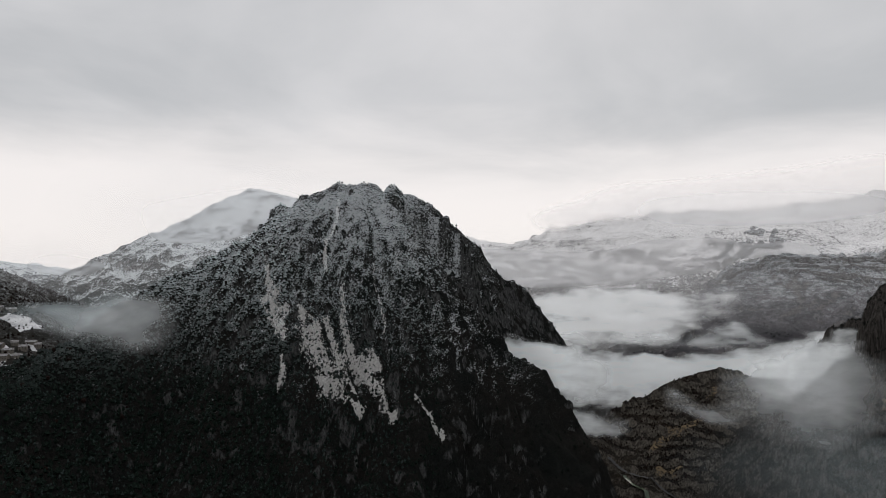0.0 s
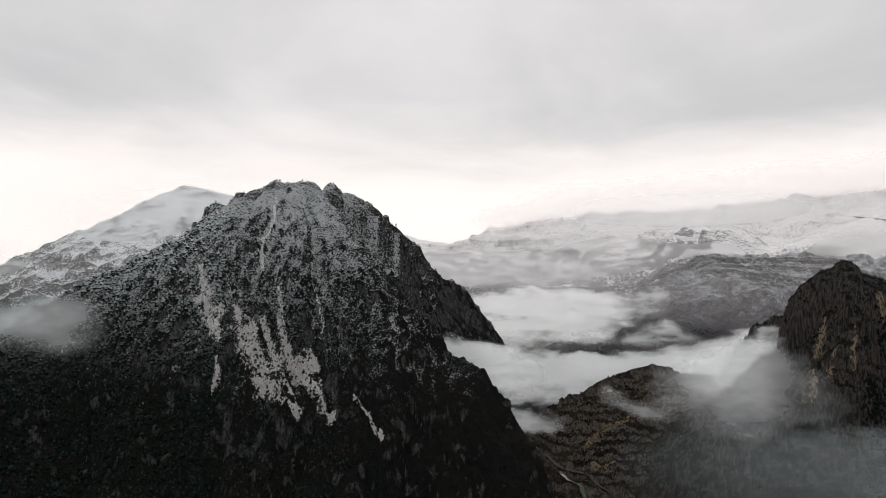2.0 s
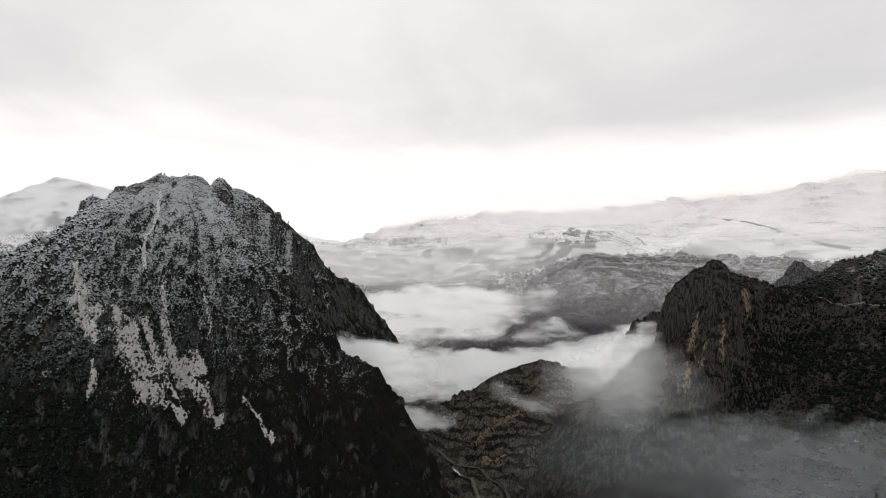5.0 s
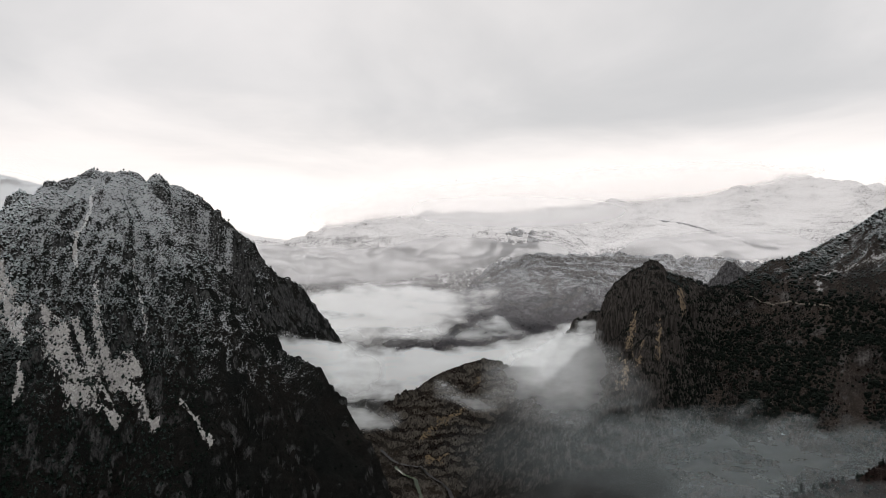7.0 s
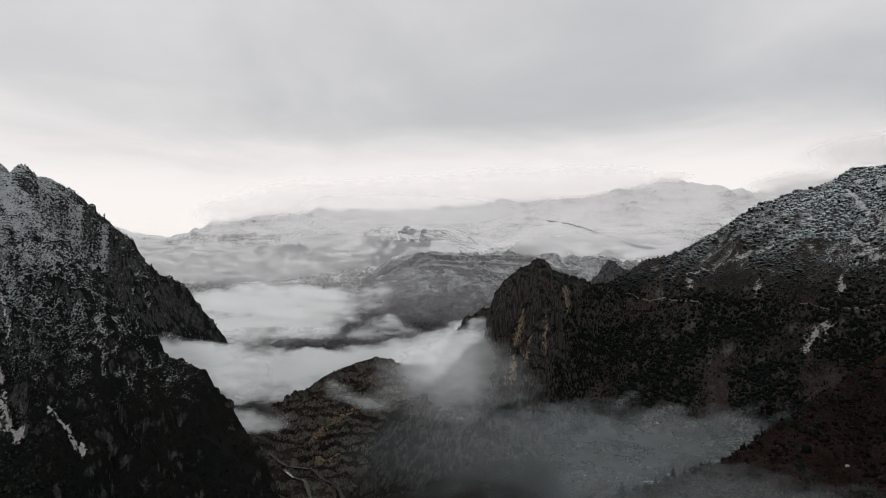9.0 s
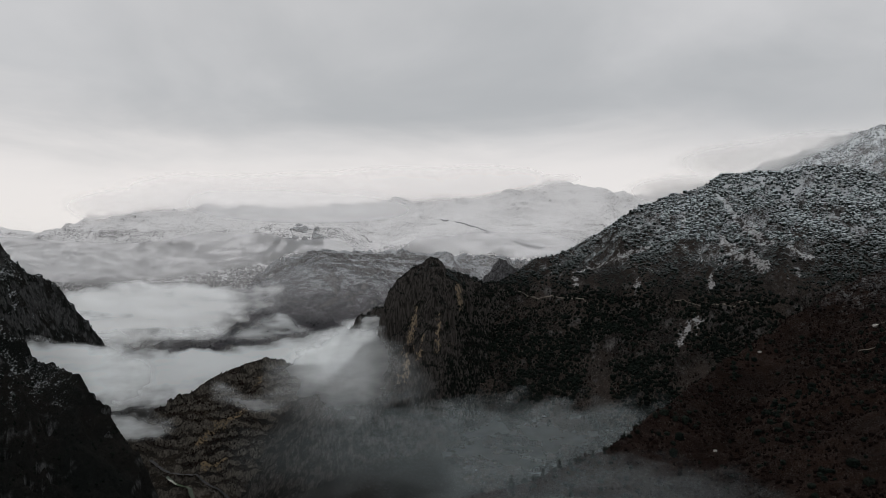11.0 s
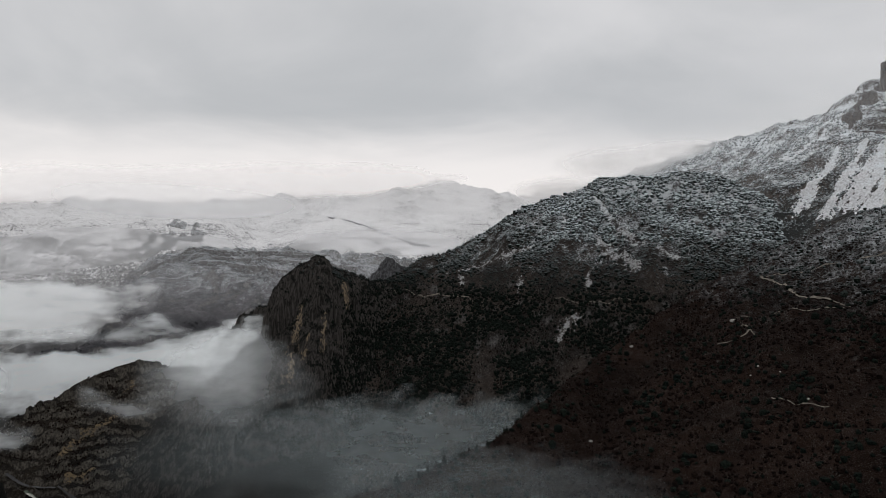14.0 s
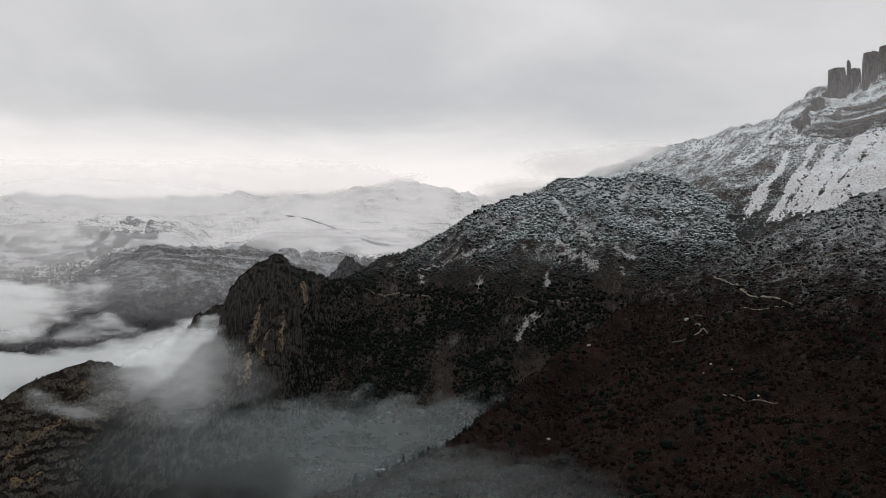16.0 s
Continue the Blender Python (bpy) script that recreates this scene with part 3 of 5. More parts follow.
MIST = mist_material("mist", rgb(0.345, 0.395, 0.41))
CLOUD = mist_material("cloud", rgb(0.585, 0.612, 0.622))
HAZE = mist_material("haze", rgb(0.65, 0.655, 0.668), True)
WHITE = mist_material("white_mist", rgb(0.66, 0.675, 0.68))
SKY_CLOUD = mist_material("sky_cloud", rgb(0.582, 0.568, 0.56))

# ---- meshes ----


def sheet(name, x, y, z, keep, mat, attributes=(), smooth_faces=True):
    """A mesh over a grid of rows and columns, without the cells that are not kept."""
    rows, cols = x.shape
    idx = np.arange(rows * cols).reshape(rows, cols)
    quads = np.stack([idx[:-1, :-1], idx[:-1, 1:], idx[1:, 1:], idx[1:, :-1]], -1).reshape(-1, 4)
    k = keep
    cell = (k[:-1, :-1] & k[:-1, 1:] & k[1:, 1:] & k[1:, :-1]).ravel()
    quads = quads[cell]
    used = np.unique(quads)
    remap = np.zeros(rows * cols, np.int64)
    remap[used] = np.arange(len(used))
    co = np.stack([x.ravel(), y.ravel(), z.ravel()], 1)[used]
    return mesh_object(name, co, remap[quads], mat, [(a, v.ravel()[used]) for a, v in attributes], smooth_faces)


def mesh_object(name, co, faces, mat, attributes=(), smooth_faces=True):
    me = bpy.data.meshes.new(name)
    size = faces.shape[1]
    me.vertices.add(len(co))
    me.vertices.foreach_set("co", co.astype(np.float32).ravel())
    me.loops.add(faces.size)
    me.loops.foreach_set("vertex_index", faces.astype(np.int32).ravel())
    me.polygons.add(len(faces))
    me.polygons.foreach_set("loop_start", np.arange(0, faces.size, size, dtype=np.int32))
    me.update(calc_edges=True)
    me.polygons.foreach_set("use_smooth", np.full(len(faces), smooth_faces))
    for attribute, values in attributes:
        me.attributes.new(attribute, "FLOAT", "POINT").data.foreach_set("value", values.astype(np.float32))
    me.materials.append(mat)
    me.validate()
    return new(name, me)


def near_line(x, y, line, widths):
    """How far inside a winding strip each place lies: 1 on its middle, 0 at its edge."""
    best = np.zeros(x.shape)
    for (a, wa), (b, wb) in zip(zip(line[:-1], widths[:-1]), zip(line[1:], widths[1:])):
        ex, ey = b[0] - a[0], b[1] - a[1]
        t = np.clip(((x - a[0]) * ex + (y - a[1]) * ey) / (ex * ex + ey * ey + 1e-9), 0, 1)
        dist = np.hypot(x - a[0] - t * ex, y - a[1] - t * ey)
        best = np.maximum(best, 1 - dist / (wa + t * (wb - wa)))
    return np.clip(best, 0, 1)


# chutes of loose stones and bare patches: lines of (bearing, elevation, half width)
CHUTES = {
    "mountain": [
        [(-14.2, 1.1, 4), (-13.9, -0.5, 9), (-14.0, -1.9, 17), (-13.3, -3.7, 14), (-12.8, -4.8, 9)],
        [(-12.5, -2.6, 8), (-13.0, -3.9, 10), (-12.8, -5.1, 6)],
        [(-11.3, -2.7, 10), (-10.7, -4.2, 20), (-10.1, -6.1, 19), (-9.0, -8.0, 17), (-8.0, -9.2, 12), (-6.4, -11.1, 6)],
        [(-8.1, -3.8, 8), (-7.5, -5.8, 11), (-6.5, -7.8, 12), (-5.1, -9.3, 11), (-3.7, -11.3, 5)],
        [(-8.6, 6.0, 2), (-8.7, 4.8, 4), (-9.0, 3.6, 3), (-9.5, 2.9, 4), (-9.6, 1.2, 4), (-9.4, 0.1, 2)],
        [(-8.4, -0.5, 2), (-8.2, -1.2, 4), (-8.0, -2.6, 5), (-8.1, -3.8, 5)],
        [(-5.7, 0.9, 2), (-5.6, -0.5, 3), (-5.0, -2.4, 3), (-4.7, -4.8, 1.5)],
        [(-6.1, -6.0, 5), (-5.6, -6.6, 8), (-5.0, -7.5, 5)],
        [(-12.8, -6.8, 4), (-12.8, -7.8, 7), (-13.0, -9.0, 4)],
        [(-9.5, -3.3, 6), (-9.0, -5.1, 7), (-8.3, -6.9, 8), (-7.1, -9.1, 6)],
        [(-2.1, -9.5, 3), (-0.9, -11.0, 5), (0.2, -12.6, 3)]],
    "cliff_ridge": [
        [(75.0, 10.6, 9), (73.9, 8.4, 13), (72.5, 6.3, 20), (71.8, 5.3, 16)],
        [(76.1, 10.1, 12), (75.6, 8.7, 12), (74.6, 6.9, 14), (73.6, 4.9, 14)],
        [(77.5, 9.8, 26), (76.5, 8.1, 24), (75.2, 5.4, 22)],
        [(78.9, 10.1, 34), (77.7, 8.0, 34), (76.1, 5.4, 28)],
        [(80.4, 10.4, 42), (79.1, 8.1, 42), (77.2, 5.6, 34)],
        [(81.6, 10.2, 50), (80.4, 7.6, 50), (78.6, 6.2, 40)],
        [(73.6, 10.9, 5), (72.3, 9.7, 8), (71.2, 9.0, 9), (70.4, 9.1, 4)]],
    "right_hill": [
        [(57.14, 6.55, 8), (58.06, 5.28, 15), (59.18, 3.92, 20), (60.52, 2.75, 15)],
        [(54.6, 5.3, 8), (54.8, 4.7, 11), (54.6, 4.0, 6)],
        [(52.2, 2.6, 6), (51.0, 2.3, 8), (49.9, 1.8, 8), (48.4, 1.1, 7), (47.3, 0.8, 10), (46.2, 0.5, 7), (46.5, -0.5, 5)],
        [(51.2, 0.1, 7), (51.2, -0.7, 7)],
        [(56.6, 0.6, 7), (56.6, -0.5, 8)],
        [(57.3, 3.4, 14), (58.5, 1.9, 26), (60.3, 1.2, 16)],
        [(62.2, 2.6, 8), (63.3, 1.9, 10)],
        [(55.6, -3.0, 14), (54.9, -3.9, 15), (54.3, -4.8, 8)]],
    "rocky_hillock": [
        [(16.6, -12.8, 6), (18.0, -11.8, 10), (19.3, -10.9, 12), (20.4, -10.2, 7)], [(20.6, -8.8, 5), (21.3, -8.3, 7)], [(17.0, -14.4, 6), (18.6, -14.0, 8)]],
    "rock_spire": [
        [(33.5, -2.7, 5), (33.2, -4.0, 9), (32.9, -5.8, 12), (32.6, -8.0, 12)],
        [(34.1, -4.6, 4), (33.8, -6.8, 7)], [(37.1, -0.8, 7), (37.0, -1.9, 9)], [(36.7, -4.0, 8), (36.6, -5.1, 6)],
        [(35.4, -3.0, 5), (35.3, -6.0, 6)]],
}
# how far the fall lines lean across the bearings, for each degree of elevation
LEAN = {"mountain": 0.5, "cliff_ridge": -0.6, "right_hill": 0.0, "rock_spire": 0.1, "rocky_hillock": 1.0}

LABELS = {
    "mountain": ("steep dark rocky mountain dusted with snow at its top", "mountain"),
    "snow_mountain": ("pale limestone mountain covered in snow behind the dark one", "mountain"),
    "wooded_hill": ("low dark wooded hill above the valley village", "hill"),
    "distant_ridge": ("hazy snow-covered ridge at the end of the valley", "ridge"),
    "snowy_range": ("broad white snow-covered mountain range fading into cloud", "mountain range"),
    "bench_hill": ("grey terraced hill with a rock cliff along its snowy bench", "hill"),
    "rocky_hillock": ("dark terraced rocky hillock rising out of the mist", "hill"),
    "rock_spire": ("pointed dark rock outcrop with an ochre-stained cliff face", "rock"),
    "crag": ("small grey pointed rock crag behind the spire", "rock"),
    "right_hill": ("bushy dark hillside with snow dusted over its rounded top", "hill"),
    "cliff_ridge": ("high snowy ridge with banded cliffs and white scree", "ridge"),
    "near_slope": ("dark brown heath slope with scattered shrubs and tracks", "slope"),
}

for name, land in LANDS.items():
    x0, x1, y0, y1 = land.box
    xs, ys = np.arange(x0, x1, land.step), np.arange(y0, y1, land.step)
    gx, gy = np.meshgrid(xs, ys)
    gz = land.height(gx, gy)
    # hidden under the other landforms: leave it out
    cx, cy = gx[::3, ::3], gy[::3, ::3]
    other = ground_height(cx, cy)
    for k, o in LANDS.items():
        if k != name and o.box[0] < x1 and o.box[1] > x0 and o.box[2] < y1 and o.box[3] > y0:
            within = (cx > o.box[0]) & (cx < o.box[1]) & (cy > o.box[2]) & (cy < o.box[3])
            other = np.where(within, np.maximum(other, o.base(cx, cy)), other)
    other = np.repeat(np.repeat(other, 3, 0), 3, 1)[:gx.shape[0], :gx.shape[1]]
    bearing = np.degrees(np.arctan2(gx, gy))
    keep = (gz > other - 22) & (np.hypot(gx, gy) < 4900) & (bearing > -46) & (bearing < 93)
    soft = gz
    for _ in range(3):
        p = np.pad(soft, 3, "edge")
        soft = sum(p[i:i + gz.shape[0], 3:-3] for i in range(7)) / 7
        p = np.pad(soft, 3, "edge")
        soft = sum(p[3:-3, i:i + gz.shape[1]] for i in range(7)) / 7
    attributes = [("hollow", np.clip((soft - gz) / (1.5 * land.step), -1, 1))]
    if name in CHUTES:
        gravel = np.zeros(gx.shape)
        for chute in CHUTES[name]:
            gravel = np.maximum(gravel, near_line(gx, gy, [onto(a, e) for a, e, _ in chute], [w for *_, w in chute]))
        high = np.degrees(np.arctan2(gz - CAM_Z, np.hypot(gx, gy)))
        streak = fbm((bearing + LEAN[name] * high) * 3.0, high * 0.35, 3)
        attributes.append(("scree", np.clip(gravel + (0.9 if name == "cliff_ridge" else 0.45) * streak * smooth(gravel, 0, 0.25), 0, 1)))
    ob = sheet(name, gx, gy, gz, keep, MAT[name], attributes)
    tagged(ob, LABELS[name][0], LABELS[name][1])

ring = np.concatenate([[0.02], np.geomspace(12, 4950, 100)])
turn = np.radians(np.linspace(-180, 180, 361))
ga, gr = np.meshgrid(turn, ring)
gx, gy = gr * np.sin(ga), gr * np.cos(ga)
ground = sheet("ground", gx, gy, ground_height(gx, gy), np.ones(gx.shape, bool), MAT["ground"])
tagged(ground, "dark valley floor of winter scrub and fields", "ground", kind="structure")

# ---- shrubs and trees ----


def lump(seed, subdiv=0):
    """A small uneven clump of twigs, standing on its base."""
    bm = bmesh.new()
    bmesh.ops.create_icosphere(bm, subdivisions=1 + subdiv, radius=0.5)
    r = random.Random(seed)
    for v in bm.verts:
        v.co *= r.uniform(0.7, 1.35)
        v.co.z = v.co.z * 0.9 + 0.3
    co = np.array([v.co[:] for v in bm.verts])
    faces = np.array([[v.index for v in f.verts] for f in bm.faces])
    bm.free()
    return co, faces


def tuft(seed):
    """A low uneven tuft, for small shrubs."""
    r = random.Random(seed)
    ring_ = [(math.cos(q * math.tau / 5 + seed) * r.uniform(0.38, 0.62), math.sin(q * math.tau / 5 + seed) * r.uniform(0.38, 0.62), r.uniform(0.15, 0.5)) for q in range(5)]
    co = ring_ + [(r.uniform(-0.15, 0.15), r.uniform(-0.15, 0.15), r.uniform(0.75, 1.0)), (0, 0, -0.15)]
    return np.array(co), np.array([(q, (q + 1) % 5, 5) for q in range(5)] + [((q + 1) % 5, q, 6) for q in range(5)])


TUFTS = [tuft(k) for k in range(9)]
LUMPS = [lump(k) for k in range(7)]


def foliage_material(name, a, b, snow_lo, snow_hi, dust):
    m, n = material(name)
    geo = n.node("ShaderNodeNewGeometry")
    z = n.node("ShaderNodeSeparateXYZ", {0: geo.outputs["Position"]}).outputs[2]
    flatness = n.node("ShaderNodeSeparateXYZ", {0: geo.outputs["Normal"]}).outputs[2]
    fine = n.noise(geo.outputs["Position"], 1.1, 3, 0.6)
    colour = n.mix(geo.outputs["Random Per Island"], a, b)
    colour = n.mix(n.span(fine, 0.35, 0.7), tuple(0.45 * c for c in a[:3]) + (1.0,), colour)
    cover = n.math("MULTIPLY", n.span(z, snow_lo, snow_hi, 0.0, dust), n.span(n.math("ADD", flatness, n.math("MULTIPLY", fine, 0.9)), 0.35, 1.15))
    finish(n, n.mix(cover, colour, rgb(0.68, 0.76, 0.78)), 0.95, fine, 0.6, 0.6, 0.03)
    return m


EVERGREEN = foliage_material("evergreen_scrub", rgb(0.0065, 0.0125, 0.0095), rgb(0.021, 0.032, 0.0255), 165, 380, 0.75)
DARK_EVERGREEN = foliage_material("dark_evergreen_scrub", rgb(0.006, 0.0092, 0.0076), rgb(0.018, 0.024, 0.0185), 275, 420, 0.55)
BARE_TWIGS = foliage_material("bare_winter_twigs", rgb(0.0072, 0.0049, 0.0043), rgb(0.030, 0.0185, 0.0150), 260, 420, 0.3)
HOARY = foliage_material("hoar_covered_scrub", rgb(0.022, 0.032, 0.030), rgb(0.052, 0.068, 0.064), 190, 420, 0.74)
FROSTED = foliage_material("frosted_scrub", rgb(0.045, 0.05, 0.05), rgb(0.11, 0.115, 0.115), 230, 520, 0.6)


# the bed of the gorge, where road and river run
GORGE = [onto(a, e)[:2] for a, e in ((13.4, -14.3), (14.6, -15.0), (16.0, -15.6), (17.2, -16.2), (18.2, -17.0), (18.6, -18.2))]


def scatter(name, label, land, count, sizes, mat, seed, shapes=LUMPS, patch=60.0, bare=-0.1, heights=(-1e9, 1e9), bearings=(-36, 84), near=0.0, clear=True):
    """Shrubs of one kind over a landform, thick in some patches and thin in others."""
    rng = np.random.RandomState(seed)
    form = LANDS[land]
    n = count * 20
    d_max = min(4800, max(math.hypot(form.box[i], form.box[j]) for i in (0, 1) for j in (2, 3)))
    x, y = rng.uniform(form.box[0], form.box[1], n), rng.uniform(form.box[2], form.box[3], n)
    az, d = np.degrees(np.arctan2(x, y)), np.hypot(x, y)
    ok = (az > bearings[0]) & (az < bearings[1]) & (d < d_max) & (d > near)
    ok &= fbm(x / patch, y / patch, 3) + rng.uniform(-0.25, 0.25, n) > bare
    x, y = x[ok], y[ok]
    z = form.height(x, y)
    ahead = form.height(x * 0.985, y * 0.985)
    ok = (z - CAM_Z) > (ahead - CAM_Z) / 0.985
    x, y, z = x[ok], y[ok], z[ok]
    ok = (z > terrain(x, y, fine=False) - 14) & (z > heights[0]) & (z < heights[1])
    if clear and land in CHUTES:
        for chute in CHUTES[land]:
            ok &= near_line(x, y, [onto(a, e) for a, e, _ in chute], [0.75 * w for *_, w in chute]) < rng.uniform(0.05, 0.75, len(x))
    if land in ("mountain", "rocky_hillock"):
        ok &= near_line(x, y, GORGE, [26.0] * len(GORGE)) <= 0
    x, y, z = x[ok][:count], y[ok][:count], z[ok][:count]
    kind = rng.randint(0, len(shapes), len(x))
    size = sizes[0] + (sizes[1] - sizes[0]) * rng.uniform(0, 1, len(x)) ** 2.0
    spin, tall = rng.uniform(0, math.tau, len(x)), rng.uniform(0.8, 1.5, len(x))
    cos, faces, start = [], [], 0
    for k, (co, fc) in enumerate(shapes):
        sel = np.nonzero(kind == k)[0]
        c, s_ = np.cos(spin[sel])[:, None], np.sin(spin[sel])[:, None]
        px = (co[None, :, 0] * c - co[None, :, 1] * s_) * size[sel, None] + x[sel, None]
        py = (co[None, :, 0] * s_ + co[None, :, 1] * c) * size[sel, None] + y[sel, None]
        pz = co[None, :, 2] * (size[sel] * tall[sel])[:, None] + z[sel, None] - 0.15 * size[sel, None]
        cos.append(np.stack([px, py, pz], -1).reshape(-1, 3))
        faces.append((fc[None] + start + (np.arange(len(sel)) * len(co))[:, None, None]).reshape(-1, 3))
        start += len(sel) * len(co)
    ob = mesh_object(name, np.concatenate(cos), np.concatenate(faces), mat, smooth_faces=False)
    return tagged(ob, label, "shrubs", kind="stuff")


scatter("shrubs", "frosted evergreen shrubs clinging to the steep mountain", "mountain", 21000, (1.0, 3.6), HOARY, 1, TUFTS, bare=-0.3, patch=55, bearings=(-36, -2.5))
scatter("shrubs", "dark evergreen shrubs clinging to the mountain's rock ribs", "mountain", 8000, (1.0, 3.6), DARK_EVERGREEN, 28, TUFTS, bare=-0.3, patch=55, bearings=(-4.5, 12))
scatter("shrubs", "dense evergreen scrub on the mountain's lower flank", "mountain", 26000, (1.8, 5.4), EVERGREEN, 21, TUFTS, bare=-0.7, bearings=(-36, -12.5))
scatter("shrubs", "evergreen shrubs dotted over the mountain's screes", "mountain", 17000, (1.4, 4.0), EVERGREEN, 2, TUFTS, bare=-0.7, clear=False, bearings=(-15, 0), heights=(60, 330))
scatter("shrubs", "dark shrubs covering the bushy hillside", "right_hill", 15000, (1.2, 3.8), DARK_EVERGREEN, 3, TUFTS, bare=-0.1, bearings=(36, 84))
scatter("shrubs", "larger evergreen bushes in clumps on the hillside", "right_hill", 10000, (2.4, 6.2), DARK_EVERGREEN, 23, bare=0.0, bearings=(36, 84), patch=75)
scatter("shrubs", "round frosted bushes crowding the top of the hillside", "right_hill", 12000, (2.6, 6.8), HOARY, 24, bare=-0.08, bearings=(53, 80), patch=45, heights=(355, 520))
scatter("shrubs", "bare brown winter shrubs on the hillside", "right_hill", 6000, (1.0, 3.2), BARE_TWIGS, 4, TUFTS, bare=-0.1, bearings=(36, 84), patch=45)
scatter("shrubs", "bare brown winter shrubs on the heath slope", "near_slope", 18000, (0.7, 2.8), BARE_TWIGS, 5, TUFTS, bare=-0.4, bearings=(34, 84), near=250, patch=45)
scatter("shrubs", "taller leafless bushes on the upper heath slope", "near_slope", 5000, (2.0, 4.5), BARE_TWIGS, 15, bare=0.0, bearings=(52, 84), near=450, patch=50)
scatter("shrubs", "dark green shrubs in clusters on the heath slope", "near_slope", 4200, (1.8, 5.0), DARK_EVERGREEN, 6, bare=0.1, bearings=(34, 84), near=250, patch=75)
scatter("shrubs", "evergreen shrubs on the ledges of the rock spire", "rock_spire", 7000, (1.4, 4.5), DARK_EVERGREEN, 7, TUFTS, bearings=(36, 46), bare=-0.5)
scatter("shrubs", "few evergreen shrubs on the ledges of the rock face", "rock_spire", 2600, (1.0, 2.8), DARK_EVERGREEN, 27, TUFTS, bearings=(27, 37), bare=-0.1, patch=25)
scatter("shrubs", "low dark shrubs over the rocky hillock", "rocky_hillock", 7000, (0.9, 3.0), BARE_TWIGS, 8, TUFTS, bearings=(8, 40))
scatter("shrubs", "frosted shrubs below the banded cliffs", "cliff_ridge", 13000, (1.5, 4.5), FROSTED, 9, TUFTS, bearings=(52, 84), bare=-0.25, heights=(0, 610))
scatter("trees", "winter trees covering the low valley hill", "wooded_hill", 3000, (2.0, 5.0), BARE_TWIGS, 10, TUFTS, bare=-0.4, bearings=(-40, -20))
scatter("shrubs", "thick dark bushes in clumps on the heath slope", "near_slope", 1500, (3.0, 7.0), DARK_EVERGREEN, 16, bare=0.2, bearings=(40, 84), near=280, patch=110)
scatter("shrubs", "frosted shrubs dotted over the terraced hill", "bench_hill", 6000, (2.0, 4.5), FROSTED, 11, TUFTS, bearings=(6, 50), bare=-0.3)

# ---- tracks, road and river ----


def plain_material(name, a, b, scale, rough=0.9, relief=0.5, distance=0.3, metal=0.0):
    m, n = material(name)
    pos = n.node("ShaderNodeNewGeometry").outputs["Position"]
    coarse, fine = n.noise(pos, scale, 4, 0.6), n.noise(pos, scale * 9, 4, 0.6)
    tone = n.math("ADD", n.math("MULTIPLY", coarse, 0.6), n.math("MULTIPLY", fine, 0.4))
    finish(n, n.mix(n.span(tone, 0.35, 0.65), a, b), rough, fine, relief, distance)
    return m


GRAVEL = plain_material("pale_gravel", rgb(0.06, 0.052, 0.044), rgb(0.21, 0.186, 0.155), 0.25)
ASPHALT = plain_material("wet_asphalt", rgb(0.02, 0.02, 0.021), rgb(0.038, 0.038, 0.04), 0.2, 0.75)
VERGE = plain_material("dull_gravel", rgb(0.03, 0.027, 0.024), rgb(0.10, 0.09, 0.08), 0.25)
RIVER = plain_material("green_river_water", rgb(0.035, 0.05, 0.035), rgb(0.06, 0.075, 0.05), 0.1, 0.12)
SNOWFIELD = plain_material("trodden_snow", rgb(0.30, 0.31, 0.32), rgb(0.62, 0.63, 0.65), 0.06)
CLIFF = land_material("tower_rock", rgb(0.05, 0.046, 0.042), rgb(0.075, 0.066, 0.06), rgb(0.155, 0.135, 0.12), 570, 1500, 0.8, 0.9, 0.5, upright=0.4)
LIMESTONE = plain_material("pale_limestone", rgb(0.22, 0.21, 0.19), rgb(0.48, 0.46, 0.43), 0.4)
PLASTER = plain_material("weathered_plaster", rgb(0.09, 0.08, 0.07), rgb(0.17, 0.155, 0.135), 0.3)
ROOF_SNOW = plain_material("snow_on_roof_tiles", rgb(0.05, 0.042, 0.038), rgb(0.34, 0.34, 0.35), 0.35)
DARK_PANE = plain_material("dark_window_glass", rgb(0.015, 0.017, 0.02), rgb(0.03, 0.033, 0.036), 0.5, 0.15)
WOOD = plain_material("brown_wood", rgb(0.05, 0.035, 0.025), rgb(0.10, 0.07, 0.05), 0.6)
BARK = plain_material("grey_brown_bark", rgb(0.025, 0.02, 0.016), rgb(0.06, 0.05, 0.04), 2.0)


